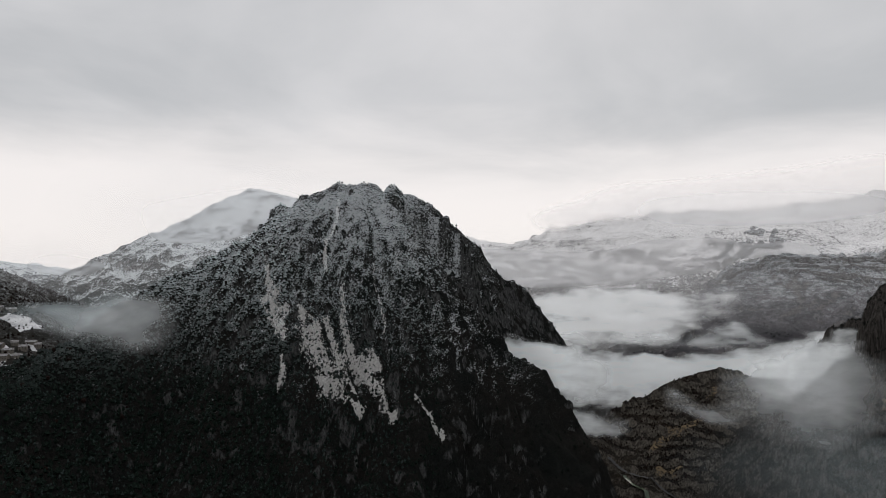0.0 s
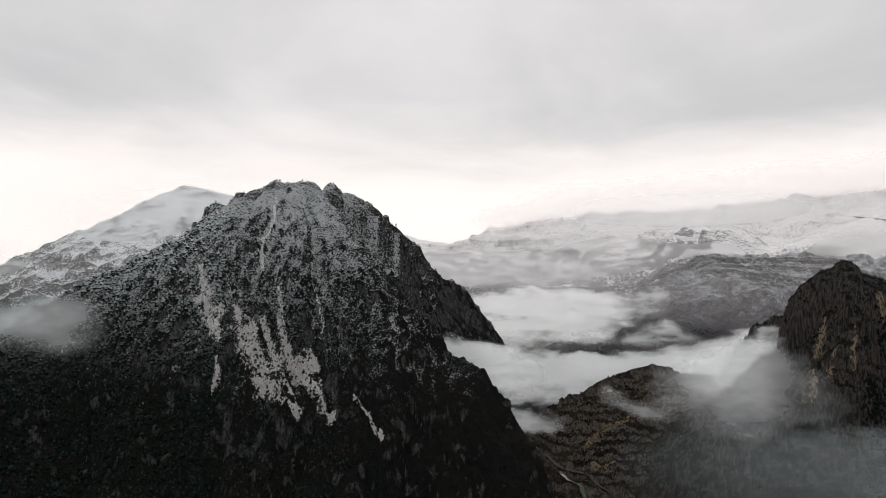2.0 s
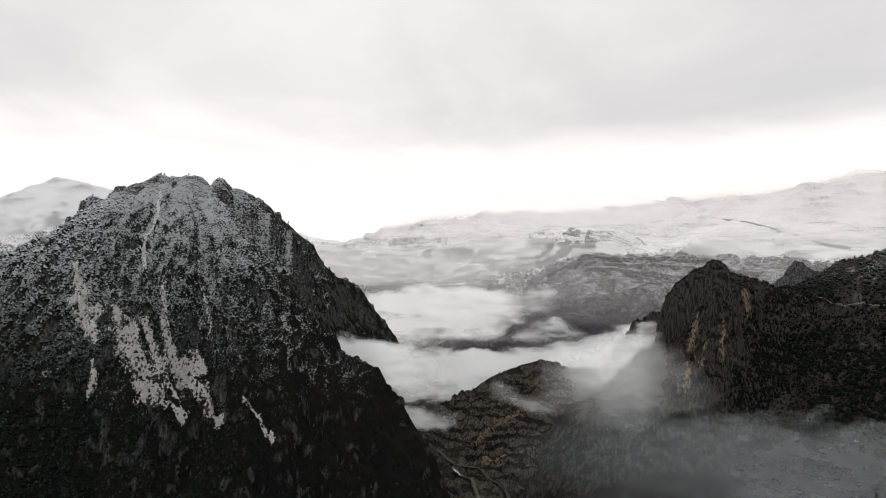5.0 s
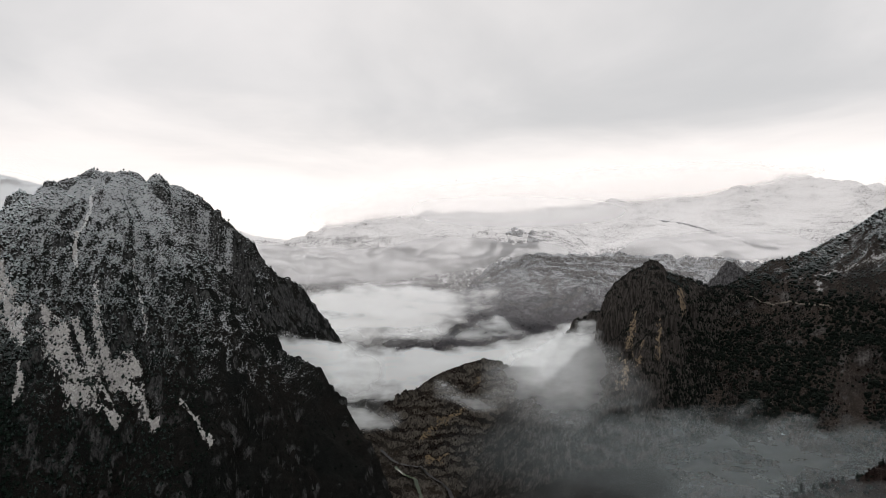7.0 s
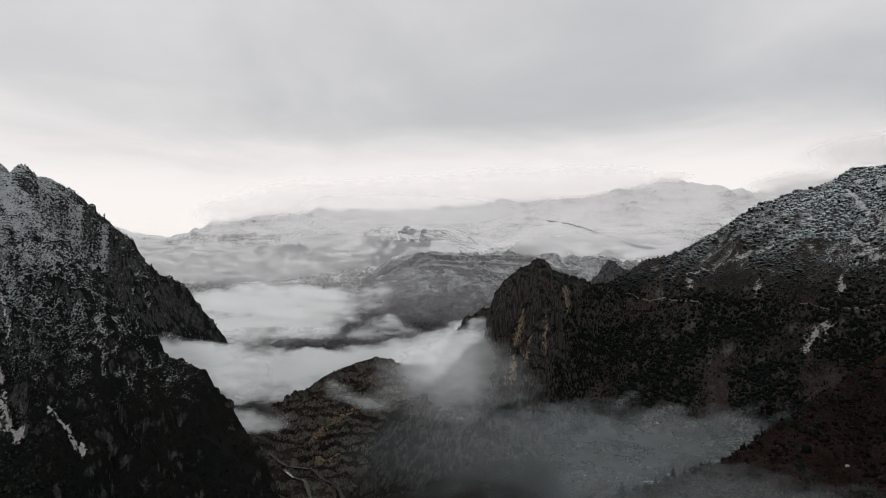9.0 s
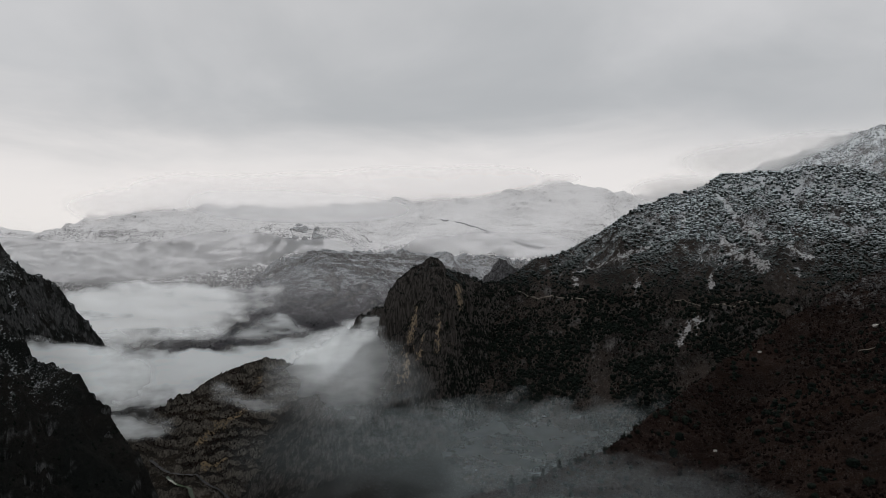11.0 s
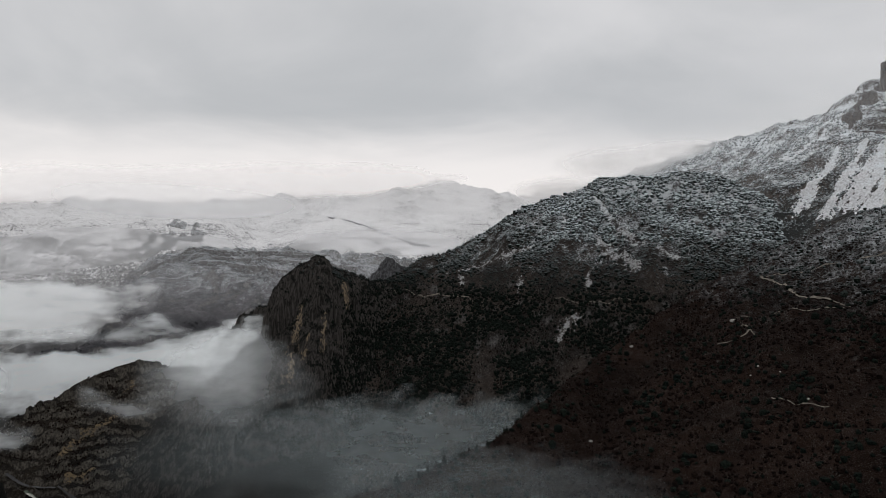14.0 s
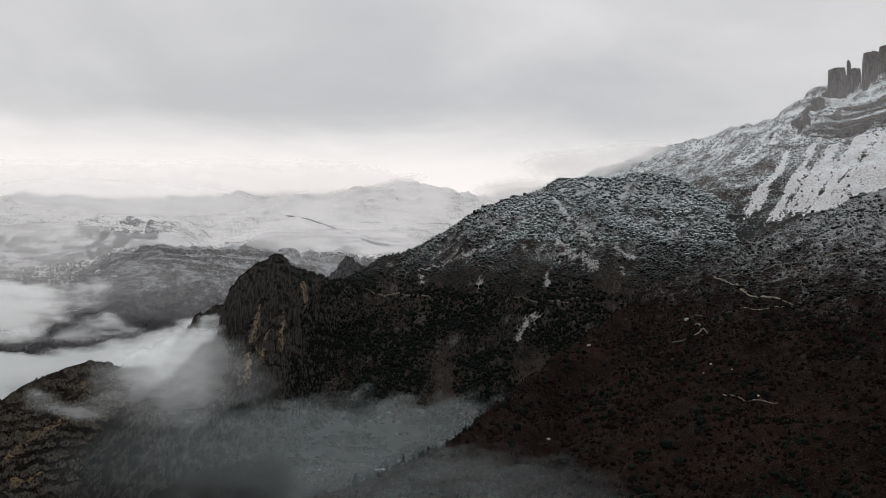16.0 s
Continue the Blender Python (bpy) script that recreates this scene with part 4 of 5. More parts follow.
def strip(name, label, category, sights, width, mat, lift=1.0, wobble=0.25, level=False):
    """A band lying on the ground along a line of (bearing, elevation)."""
    line = np.array([onto(a, e)[:2] for a, e in sights])
    seg = np.hypot(*np.diff(line, axis=0).T)
    t = np.concatenate([[0], np.cumsum(seg)])
    n = max(8, int(t[-1] / 3.0))
    u = np.linspace(0, t[-1], n)
    px, py = np.interp(u, t, line[:, 0]), np.interp(u, t, line[:, 1])
    k = np.ones(3) / 3
    px = np.concatenate([px[:1], np.convolve(px, k, "valid"), px[-1:]]) + 0.5 * fbm(u / 11.0, u * 0 + 3, 2)
    py = np.concatenate([py[:1], np.convolve(py, k, "valid"), py[-1:]]) + 0.5 * fbm(u / 11.0, u * 0 + 8, 2)
    tx, ty = np.gradient(px), np.gradient(py)
    norm = np.hypot(tx, ty) + 1e-9
    across = np.linspace(-0.5, 0.5, 4)[None] * (width * (1 + wobble * fbm(u / 9.0, u * 0 + width, 2)))[:, None]
    x, y = px[:, None] - across * (ty / norm)[:, None], py[:, None] + across * (tx / norm)[:, None]
    z = terrain(x.ravel(), y.ravel()).reshape(x.shape) + lift
    if level:
        z = np.repeat(z.max(1)[:, None], 4, 1)
        pad = np.pad(z[:, 0], 4, "edge")
        z = np.maximum(np.convolve(pad, np.ones(9) / 9, "valid")[:, None], z - 1.0)
        z = np.repeat(z[:, :1], 4, 1)
    ob = sheet(name, x, y, z, np.ones(x.shape, bool), mat)
    return tagged(ob, label, category, kind="structure")


strip("track", "narrow pale gravel track winding up the heath slope", "track", [(66.3, -4.8), (67.1, -4.6), (68.3, -4.0), (68.6, -3.5), (68.0, -3.3)], 1.5, GRAVEL, wobble=0.6)
strip("track", "short stony side track on the heath slope", "track", [(68.6, -3.6), (69.0, -4.05)], 1.2, GRAVEL, wobble=0.6)
strip("track", "pale gravel track crossing the heath slope", "track", [(67.6, -2.8), (68.6, -2.7), (70.3, -2.3), (72.0, -2.1), (73.6, -1.8), (75.2, -1.6)], 1.3, GRAVEL, wobble=0.6)
strip("track", "pale gravel track climbing to a sharp bend on the heath slope", "track", [(75.2, -1.6), (74.2, -1.45), (72.8, -1.1), (71.4, -0.65), (70.5, -0.1), (69.3, 0.4)], 1.8, GRAVEL, wobble=0.6)
strip("track", "snow-edged track climbing the upper heath slope", "track", [(69.3, 0.4), (70.3, 0.55), (71.8, 0.75), (73.1, 1.05), (75.8, 1.8), (78.2, 2.2), (80.5, 2.55), (82, 3.0)], 1.7, GRAVEL, wobble=0.6)
strip("track", "faint stony path low on the heath slope", "track", [(70.0, -8.5), (72.0, -8.8), (73.75, -8.8)], 0.8, GRAVEL, wobble=0.8)
strip("track", "thin track traversing below the scrub hillside", "track", [(40.4, -1.0), (42.4, -1.3), (44.2, -1.4), (46.1, -1.6), (48.5, -1.9)], 1.4, GRAVEL)
strip("track", "faint track across the scrub hillside", "track", [(54.0, -1.6), (57.0, -1.9), (60.0, -1.6)], 1.0, GRAVEL)
strip("road", "two-lane asphalt road curving along the gorge", "road", [(13.4, -14.1), (14.1, -14.5), (15.5, -15.1), (16.9, -15.3), (18.0, -16.1), (19.0, -16.9), (19.8, -18.0)], 5.0, ASPHALT, 0.6, 0.0, True)
strip("road_verge", "pale gravel verge beside the gorge road", "road", [(13.3, -14.3), (14.0, -14.7), (15.4, -15.35), (16.8, -15.6), (17.7, -16.3), (18.6, -17.1), (19.4, -18.2)], 1.0, VERGE, 0.8, 0.4)
strip("river", "green river running beside the gorge road", "river", [(14.6, -15.2), (15.3, -15.7), (16.2, -16.1), (16.7, -17.3), (17.0, -18.5)], 5.0, RIVER, 0.6, 0.5, True)

# ---- parts helper ----


def part(name, bm, mat, parent, label=""):
    me = bpy.data.meshes.new(name)
    bm.to_mesh(me)
    bm.free()
    me.materials.append(mat)
    ob = new(name, me)
    ob.parent = parent
    if label:
        ob["label"] = label
    return ob


def box(bm, x0, x1, y0, y1, z0, z1):
    v = [bm.verts.new((x, y, z)) for z in (z0, z1) for x, y in ((x0, y0), (x1, y0), (x1, y1), (x0, y1))]
    for f in ((3, 2, 1, 0), (4, 5, 6, 7), (0, 1, 5, 4), (1, 2, 6, 5), (2, 3, 7, 6), (3, 0, 4, 7)):
        bm.faces.new([v[i] for i in f])


# ---- rock towers on the high ridge ----


def rock_tower(az, base_el, top_el, width, depth, d, seed):
    """A sheer block of rock with ribs, ledges and a broken top."""
    x, y, _ = at(az, 0, d)
    ground_z = CAM_Z + d * math.tan(radians(base_el)) - 22
    high = d * (math.tan(radians(top_el)) - math.tan(radians(base_el))) + 22
    rows, cols = 30, 72
    v, a = np.meshgrid(np.linspace(0, 1, rows), np.linspace(0, math.tau, cols + 1), indexing="ij")
    rng = np.random.RandomState(seed)
    ca, sa = np.cos(a), np.sin(a)
    box_r = 1 / np.maximum(np.abs(ca) ** 7 + np.abs(sa) ** 7, 1e-9) ** (1 / 7)
    ribs = 0.2 * ridged(ca * 3.4 + seed, sa * 3.4 + v * 0.25, 4, 0.6) + 0.05 * fbm(ca * 7 + seed, sa * 7 + v * 3, 3)
    ledge = 0.035 * np.sign(np.sin(v * high / 4.5 + 1.2 * fbm(ca + seed, sa, 2)))
    taper = 1.06 - 0.12 * v - 0.5 * smooth(v, 0.95, 1.0) ** 3
    r = box_r * taper * (0.92 + ribs + ledge)
    r[:, -1] = r[:, 0]
    r[-1] *= 0.02
    ux, uy = math.cos(radians(az)), -math.sin(radians(az))
    lx, ly = 0.5 * width * r * ca, 0.5 * depth * r * sa
    px, py = lx * ux + ly * math.sin(radians(az)), lx * uy + ly * math.cos(radians(az))
    pz = v * high + smooth(v, 0.6, 1.0) * high * 0.16 * fbm(ca * 2.6 + seed, sa * 2.6, 4, 0.6)
    ob = sheet("rock_tower", px, py, pz, np.ones(px.shape, bool), CLIFF, smooth_faces=False)
    ob.location = (x, y, ground_z)
    return tagged(ob, "sheer dark grey rock tower on the high ridge", "rock tower", "towers on the high ridge")


for k, (az, base_el, top_el, width, depth, d) in enumerate((
        (77.6, 12.4, 15.05, 24, 24, 1470), (78.35, 13.0, 15.3, 6, 9, 1475), (78.2, 12.6, 14.4, 16, 18, 1480), (78.75, 13.0, 14.85, 15, 16, 1478), (79.75, 12.9, 15.75, 25, 26, 1465), (80.75, 12.9, 16.05, 26, 28, 1468), (81.9, 13.2, 16.2, 36, 40, 1465), (84.0, 13.4, 16.0, 52, 44, 1460))):
    rock_tower(az, base_el, top_el, width, depth, d, k + 3)

# ---- outcrops that belong to the landforms ----


def outcrop(name, land, x, y, top, wide, deep, high, turn_, seed, rough=1.0, mat=None):
    """A block of bare rock standing out of a landform."""
    rows, cols = 12, 30
    v, a = np.meshgrid(np.linspace(0, 1, rows), np.linspace(0, math.tau, cols + 1), indexing="ij")
    ca, sa = np.cos(a), np.sin(a)
    r = 1 / np.maximum(np.abs(ca) ** 3 + np.abs(sa) ** 3, 1e-6) ** (1 / 3)
    r = r * (1.15 - 0.3 * v - 0.5 * smooth(v, 0.85, 1.0) ** 2) * (0.9 + rough * (0.16 * ridged(ca * 2.2 + seed, sa * 2.2 + v * 0.6, 3, 0.6) + 0.07 * fbm(ca * 6 + seed, sa * 6 + v * 4, 3)))
    r[:, -1] = r[:, 0]
    r[-1] *= 0.03
    c, s_ = math.cos(turn_), math.sin(turn_)
    lx, ly = 0.5 * wide * r * ca, 0.5 * deep * r * sa
    z = top - high + v * high + smooth(v, 0.6, 1.0) * high * 0.16 * rough * fbm(ca * 1.6 + seed, sa * 1.6, 3)
    ob = sheet(name, x + lx * c - ly * s_, y + lx * s_ + ly * c, z, np.ones(z.shape, bool), mat or MAT[land], smooth_faces=False)
    ob.parent = bpy.data.objects[land]
    return ob


def cliff_band(line, high, seed, land="cliff_ridge", step=1.8, bold=1.0, mat=CLIFF, start=200.0):
    """A bed of bare rock that breaks out of the slope along a line of (bearing, elevation)."""
    spot = [onto(a, e, start) for a, e in line]
    seg = np.concatenate([[0], np.cumsum([math.dist(p[:2], q[:2]) for p, q in zip(spot[:-1], spot[1:])])])
    u = np.arange(0, seg[-1], step)
    px, py, pz = (np.interp(u, seg, [p[i] for p in spot]) for i in range(3))
    d = np.hypot(px, py)
    jut = bold * (3.5 + 3.0 * ridged(u / (17 * bold) + seed, u * 0 + seed, 4, 0.6))
    ends = smooth(np.minimum(u, seg[-1] - u), 0, 25)
    tall = high * ends * (0.75 + 0.45 * fbm(u / 30 + seed, u * 0, 3))
    rows = []
    for v, out in ((-0.7, 1.0), (0.0, 1.0), (0.25, 0.85), (0.3, 1.15), (0.6, 0.95), (0.65, 1.1), (0.97, 0.9), (1.05, 0.3), (1.1, -4.0)):
        rough_ = 0.8 * fbm(u / 3.5 + seed, u * 0 + 3 * v, 3)
        k = (d - jut * out - rough_) / d
        rows.append((px * k, py * k, pz + (v - 0.4) * tall + 0.5 * rough_))
    x, y, z = (np.array([r_[i] for r_ in rows]) for i in range(3))
    ob = sheet("cliff_band", x, y, z, np.ones(x.shape, bool), mat, smooth_faces=False)
    ob.parent = bpy.data.objects[land]


for k, (line, high) in enumerate((
        ([(75.56, 10.72), (77.19, 10.35), (78.94, 10.76), (80.97, 10.99)], 6.5),
        ([(76.11, 11.04), (77.54, 10.84), (79.29, 11.15), (81.30, 11.41)], 6.5),
        ([(76.55, 11.52), (77.90, 11.28), (79.63, 11.58), (81.63, 11.83)], 6.5),
        ([(76.76, 11.98), (78.25, 11.76), (79.80, 12.03), (81.63, 12.28)], 6.5),
        ([(77.55, 12.41), (78.78, 12.33), (80.31, 12.58), (81.96, 12.76)], 6.5))):
    cliff_band(line, high, 7 * k + 1)

for k, (line, high) in enumerate((
        ([(24.2, 1.49), (25.34, 1.92), (26.48, 1.7), (28.06, 1.63), (30.29, 1.7), (32.48, 1.76), (34.63, 1.6), (37.98, 1.28)], 17),
        ([(24.89, 1.22), (25.8, 1.42), (27.16, 1.25), (28.51, 1.09), (30.29, 1.2), (32.48, 1.05), (34.63, 0.89), (38.39, 0.59)], 15),
        ([(25.35, 0.86), (27.39, 0.84), (28.96, 0.55), (30.29, 0.57), (32.05, 0.23), (34.64, 0.1), (38.39, 0.07)], 15),
        ([(28.07, 0.53), (29.41, 0.19), (31.18, -0.1), (32.92, -0.29)], 12),
        ([(21.69, 0.16), (23.06, 0.73), (24.2, 1.21), (24.88, 1.5)], 14))):
    cliff_band(line, high, 5 * k + 2, "bench_hill", 3.0, 1.5, MAT["bench_hill"], 1750.0)
for k, (line, high) in enumerate((
        ([(33.76, 4.76), (35.47, 4.75), (37.15, 4.51), (38.38, 4.15), (39.4, 3.8)], 6),
        ([(38.99, 3.8), (40.4, 3.45), (41.58, 3.01), (42.74, 2.67), (43.88, 2.58)], 9))):
    cliff_band(line, high, 5 * k + 41, "snowy_range", 3.0, 1.0, MAT["bench_hill"], 2480.0)

_o = random.Random(12)


def along_crest(land, ridge, u):
    """A place a share of the way along a crest line."""
    p = LANDS[land].ridges[ridge].p
    seg = np.concatenate([[0], np.cumsum(np.hypot(*np.diff(p[:, :2], axis=0).T))])
    x, y = np.interp(u * seg[-1], seg, p[:, 0]), np.interp(u * seg[-1], seg, p[:, 1])
    return float(x), float(y), float(LANDS[land].height(np.array([x]), np.array([y]))[0])


for k in range(30):
    x, y, z = along_crest("mountain", 0, 0.45 + 0.55 * k / 30 + _o.uniform(-0.01, 0.01))
    size = _o.uniform(4, 10)
    outcrop("crag", "mountain", x + _o.uniform(-4, 4), y + _o.uniform(-6, 2), z + _o.uniform(-2.0, 2.0) - (3.0 if k < 9 else 0.0), size * _o.uniform(0.9, 1.6), size, size * 1.6, _o.uniform(0, 3), k)
for k in range(10):
    x, y, z = along_crest("mountain", 1, 0.75 * (k + 0.5) / 10)
    size = _o.uniform(7, 14)
    outcrop("crag", "mountain", x, y - 4, z + _o.uniform(-1, 2), size * 1.3, size, size * 1.8, _o.uniform(0, 3), 40 + k)
for k in range(16):
    x, y, z = along_crest("mountain", 2, 0.15 + 0.8 * (k + 0.5) / 16)
    size = _o.uniform(6, 12)
    outcrop("crag", "mountain", x, y, z + _o.uniform(-2, 1.5), size * 1.3, size, size * 1.8, _o.uniform(0, 3), 60 + k)
for k in range(10):
    az, el = _o.uniform(32.2, 38.0), _o.uniform(-6.5, -1.5)
    x, y, z = onto(az, el)
    size = _o.uniform(8, 16)
    outcrop("buttress", "rock_spire", x * 1.004, y * 1.004, z + size, size, size * 0.8, size * 3.2, -radians(az), 120 + k)
for k in range(6):
    x, y, z = along_crest("rock_spire", 0, 0.55 + 0.45 * k / 6)
    size = _o.uniform(4, 7)
    outcrop("pinnacle", "rock_spire", x, y, z + _o.uniform(-1.5, 1.0), size, size, size * 2.4, _o.uniform(0, 3), 140 + k)
for k in range(12):
    x, y, z = along_crest("rocky_hillock", 0, 0.08 + 0.7 * k / 12)
    size = _o.uniform(6, 13)
    outcrop("crag", "rocky_hillock", x, y - 6, z + _o.uniform(-1, 2), size * 1.5, size, size * 1.6, _o.uniform(0, 3), 150 + k)
for k in range(46):
    f = (k + 0.5) / 46
    az = 21.2 + 4.6 * f + _o.uniform(-0.4, 0.4)
    x, y, z = onto(az, 2.2 + 1.9 * min(1.0, 1.6 * f) - _o.uniform(0, 1.4), 2480.0)
    size = _o.uniform(10, 30)
    outcrop("crag", "snowy_range", x, y, z + size * _o.uniform(0.0, 0.4), size * 1.6, size, size * 1.6, _o.uniform(0, 3), 170 + k, 1.3, MAT["bench_hill"])
for k in range(7):
    az, el = 59 + 1.9 * k + _o.uniform(-0.6, 0.6), 5.0 + _o.uniform(-1.5, 2.0)
    x, y, z = onto(az, el)
    size = _o.uniform(7, 12)
    outcrop("crag", "right_hill", x, y, z + 0.35 * size, size * 1.4, size, size * 1.6, _o.uniform(0, 3), 180 + k)

for k in range(16):
    x, y, z = onto(75.0 + 2.2 * k / 16 + _o.uniform(-0.15, 0.15), 11.6 + 2.0 * k / 16 + _o.uniform(-0.6, 0.25), 1200.0)
    size = _o.uniform(9, 17)
    outcrop("crag", "cliff_ridge", x, y, z + 0.3 * size, size * 1.3, size, size * 1.7, _o.uniform(0, 3), 260 + k, 1.2, CLIFF)
for k in range(14):
    x, y, z = onto(_o.uniform(61, 81), _o.uniform(-6.5, 2.5))
    size = _o.uniform(1.6, 3.4)
    outcrop("rock", "near_slope", x, y, z + 0.5 * size, size * 1.6, size, size * 1.6, _o.uniform(0, 3), 220 + k)

# ---- boulders ----


def boulder(az, el, size, seed):
    co, faces = lump(seed, 2)
    co = co * np.array([1.2, 0.9, 0.8]) * size
    ob = mesh_object("boulder", co, faces, LIMESTONE, smooth_faces=False)
    x, y, z = onto(az, el)
    ob.location = (x, y, z - 0.1 * size)
    return tagged(ob, "pale limestone boulder lying on the dark slope", "boulder", "boulders on the slopes")


for k, (az, el, size) in enumerate(((67.35, -2.95, 4.5), (56.9, -12.6, 2.6), (60.0, -5.2, 3.5), (69.1, -6.2, 1.8), (70.6, -6.5, 1.4), (72.4, -8.3, 1.8), (68.6, -6.9, 1.5))):
    boulder(az, el, size, 60 + k)

# ---- conifers along the heath ridge ----


def conifer(seed, tall):
    """A conifer with a tapered trunk, drooping boughs and needle tufts, ragged in outline."""
    r = random.Random(seed)
    tree = new("conifer_tree")
    bm = bmesh.new()
    bmesh.ops.create_cone(bm, cap_ends=True, segments=8, radius1=0.022 * tall, radius2=0.004 * tall, depth=tall * 0.95)
    bmesh.ops.translate(bm, verts=bm.verts, vec=(0, 0, tall * 0.475 - 0.3))
    part("trunk", bm, BARK, tree, "straight tapered brown trunk")
    bm = bmesh.new()
    tiers = 17
    for k in range(tiers):
        u = k / (tiers - 1)
        z, reach = tall * (0.10 + 0.87 * u), tall * (0.245 * (1 - u) ** 0.8 + 0.012)
        for j in range(int(10 - 5 * u)):
            a, lengthy = r.uniform(0, math.tau), reach * r.uniform(0.55, 1.15)
            ox, oy = math.cos(a), math.sin(a)
            for s in range(3):
                f = (s + 0.55) / 3
                w = tall * 0.045 * (1.25 - 0.55 * f) * r.uniform(0.7, 1.3)
                c = Vector((ox * lengthy * f, oy * lengthy * f, z - 0.30 * lengthy * f * f + r.uniform(-0.1, 0.1)))
                ring_ = [bm.verts.new(c + Vector((math.cos(q) * w * ox - math.sin(q) * w * oy * 0.9, math.cos(q) * w * oy + math.sin(q) * w * ox * 0.9, r.uniform(-0.3, 0.1) * w))) for q in (0.3, 1.5, 2.7, 4.0, 5.3)]
                top = bm.verts.new(c + Vector((0, 0, w * 0.8)))
                low = bm.verts.new(c - Vector((0, 0, w * 0.45)))
                for q in range(5):
                    bm.faces.new((ring_[q], ring_[(q + 1) % 5], top))
                    bm.faces.new((ring_[(q + 1) % 5], ring_[q], low))
    part("crown", bm, DARK_EVERGREEN, tree, "ragged dark green needle crown")
    return tagged(tree, "dark green conifer standing on the heath ridge", "tree", "conifers along the ridge")


def crest_place(land, az):
    """The place on a landform's first crest at a bearing."""
    p = LANDS[land].ridges[0].p
    b = np.degrees(np.arctan2(p[:, 0], p[:, 1]))
    x, y = np.interp(az, b, p[:, 0]), np.interp(az, b, p[:, 1])
    return float(x), float(y), float(LANDS[land].height(np.array([x]), np.array([y]))[0])


PROTOTYPES = [conifer(k, 10.0) for k in range(3)]
_r = random.Random(4)
spots = [(41.4, 1.1), (43.9, 0.6), (45.2, 0.7), (46.0, 0.45), (46.8, 0.6), (47.8, 0.65), (48.7, 0.55), (50.2, 0.5), (51.4, 0.55), (42.6, 0.4), (39.0, 0.5)]
for k, (az, scale) in enumerate(spots):
    x, y, z = crest_place("near_slope", az)
    m = Matrix.Translation((x, y, z - 0.2)) @ Matrix.Rotation(_r.uniform(0, 6.28), 4, "Z") @ Matrix.Diagonal((1.35 * scale, 1.35 * scale, scale * _r.uniform(0.85, 1.05), 1))
    if k < len(PROTOTYPES):
        PROTOTYPES[k].matrix_basis = m
    else:
        t = copy_thing(PROTOTYPES[k % 3], Matrix.Translation((x, y, z - 0.2)))
        t.matrix_basis = m

# ---- the village in the side valley ----


def house(wide, deep, eave, ridge_h, seed):
    r = random.Random(seed)
    home = new("house")
    hw, hd = wide / 2, deep / 2
    bm = bmesh.new()
    box(bm, -hw, hw, -hd, hd, -3, eave)
    for sx in (-hw, hw - 0.3):
        tri = [bm.verts.new((sx + dx, y, z)) for dx in (0, 0.3) for y, z in ((-hd, eave), (hd, eave), (0, eave + ridge_h))]
        bm.faces.new(tri[:3]), bm.faces.new(tri[5:2:-1])
    part("wall", bm, PLASTER, home, "pale plastered wall")
    bm = bmesh.new()
    for side in (-1, 1):
        a = [(-hw - 0.5, side * (hd + 0.6), eave - 0.35), (hw + 0.5, side * (hd + 0.6), eave - 0.35), (hw + 0.5, 0, eave + ridge_h + 0.02), (-hw - 0.5, 0, eave + ridge_h + 0.02)]
        lo, hi = [bm.verts.new(p) for p in a], [bm.verts.new((p[0], p[1], p[2] + 0.35)) for p in a]
        for i in range(4):
            bm.faces.new((lo[i], lo[(i + 1) % 4], hi[(i + 1) % 4], hi[i]))
        bm.faces.new(hi), bm.faces.new(lo[::-1])
    bmesh.ops.recalc_face_normals(bm, faces=bm.faces)
    part("roof", bm, ROOF_SNOW, home, "tiled gable roof covered in snow")
    bm = bmesh.new()
    box(bm, hw * 0.4, hw * 0.4 + 0.8, -0.4, 0.4, eave + ridge_h - 0.8, eave + ridge_h + 1.2)
    part("chimney", bm, PLASTER, home)
    for side in (-1, 1):
        for k in range(3):
            cx = -hw + wide * (k + 0.5) / 3
            for z in ([1.0, 3.8] if eave > 5 else [1.0]):
                bm = bmesh.new()
                box(bm, cx - 0.55, cx + 0.55, side * hd - 0.06, side * hd + 0.06, z, z + 1.4)
                part("window", bm, DARK_PANE, home)
    bm = bmesh.new()
    box(bm, hw - 0.05, hw + 0.07, -0.5, 0.5, -0.2, 2.0)
    part("door", bm, WOOD, home)
    return tagged(home, "small plastered house with a snow-covered gable roof", "house", "houses of the village")


HOUSES = [house(12, 9, 5.6, 2.6, 1), house(16, 9, 3.4, 2.4, 2), house(10, 8, 5.8, 2.8, 3)]
homes = [(-32.3, -2.75), (-31.6, -2.8), (-30.2, -2.85), (-32.2, -5.3), (-31.7, -5.6), (-31.3, -5.2), (-30.8, -5.5), (-30.3, -5.1), (-29.9, -5.4), (-31.9, -6.1), (-31.2, -6.0), (-33.0, -3.2), (-33.2, -5.4)]
for k, (az, el) in enumerate(homes):
    x, y, z = onto(az, el)
    m = Matrix.Translation((x, y, z)) @ Matrix.Rotation(radians(25 + _r.uniform(-25, 25)), 4, "Z")
    if k < 3:
        HOUSES[k].matrix_basis = m
    else:
        copy_thing(HOUSES[k % 3], m)


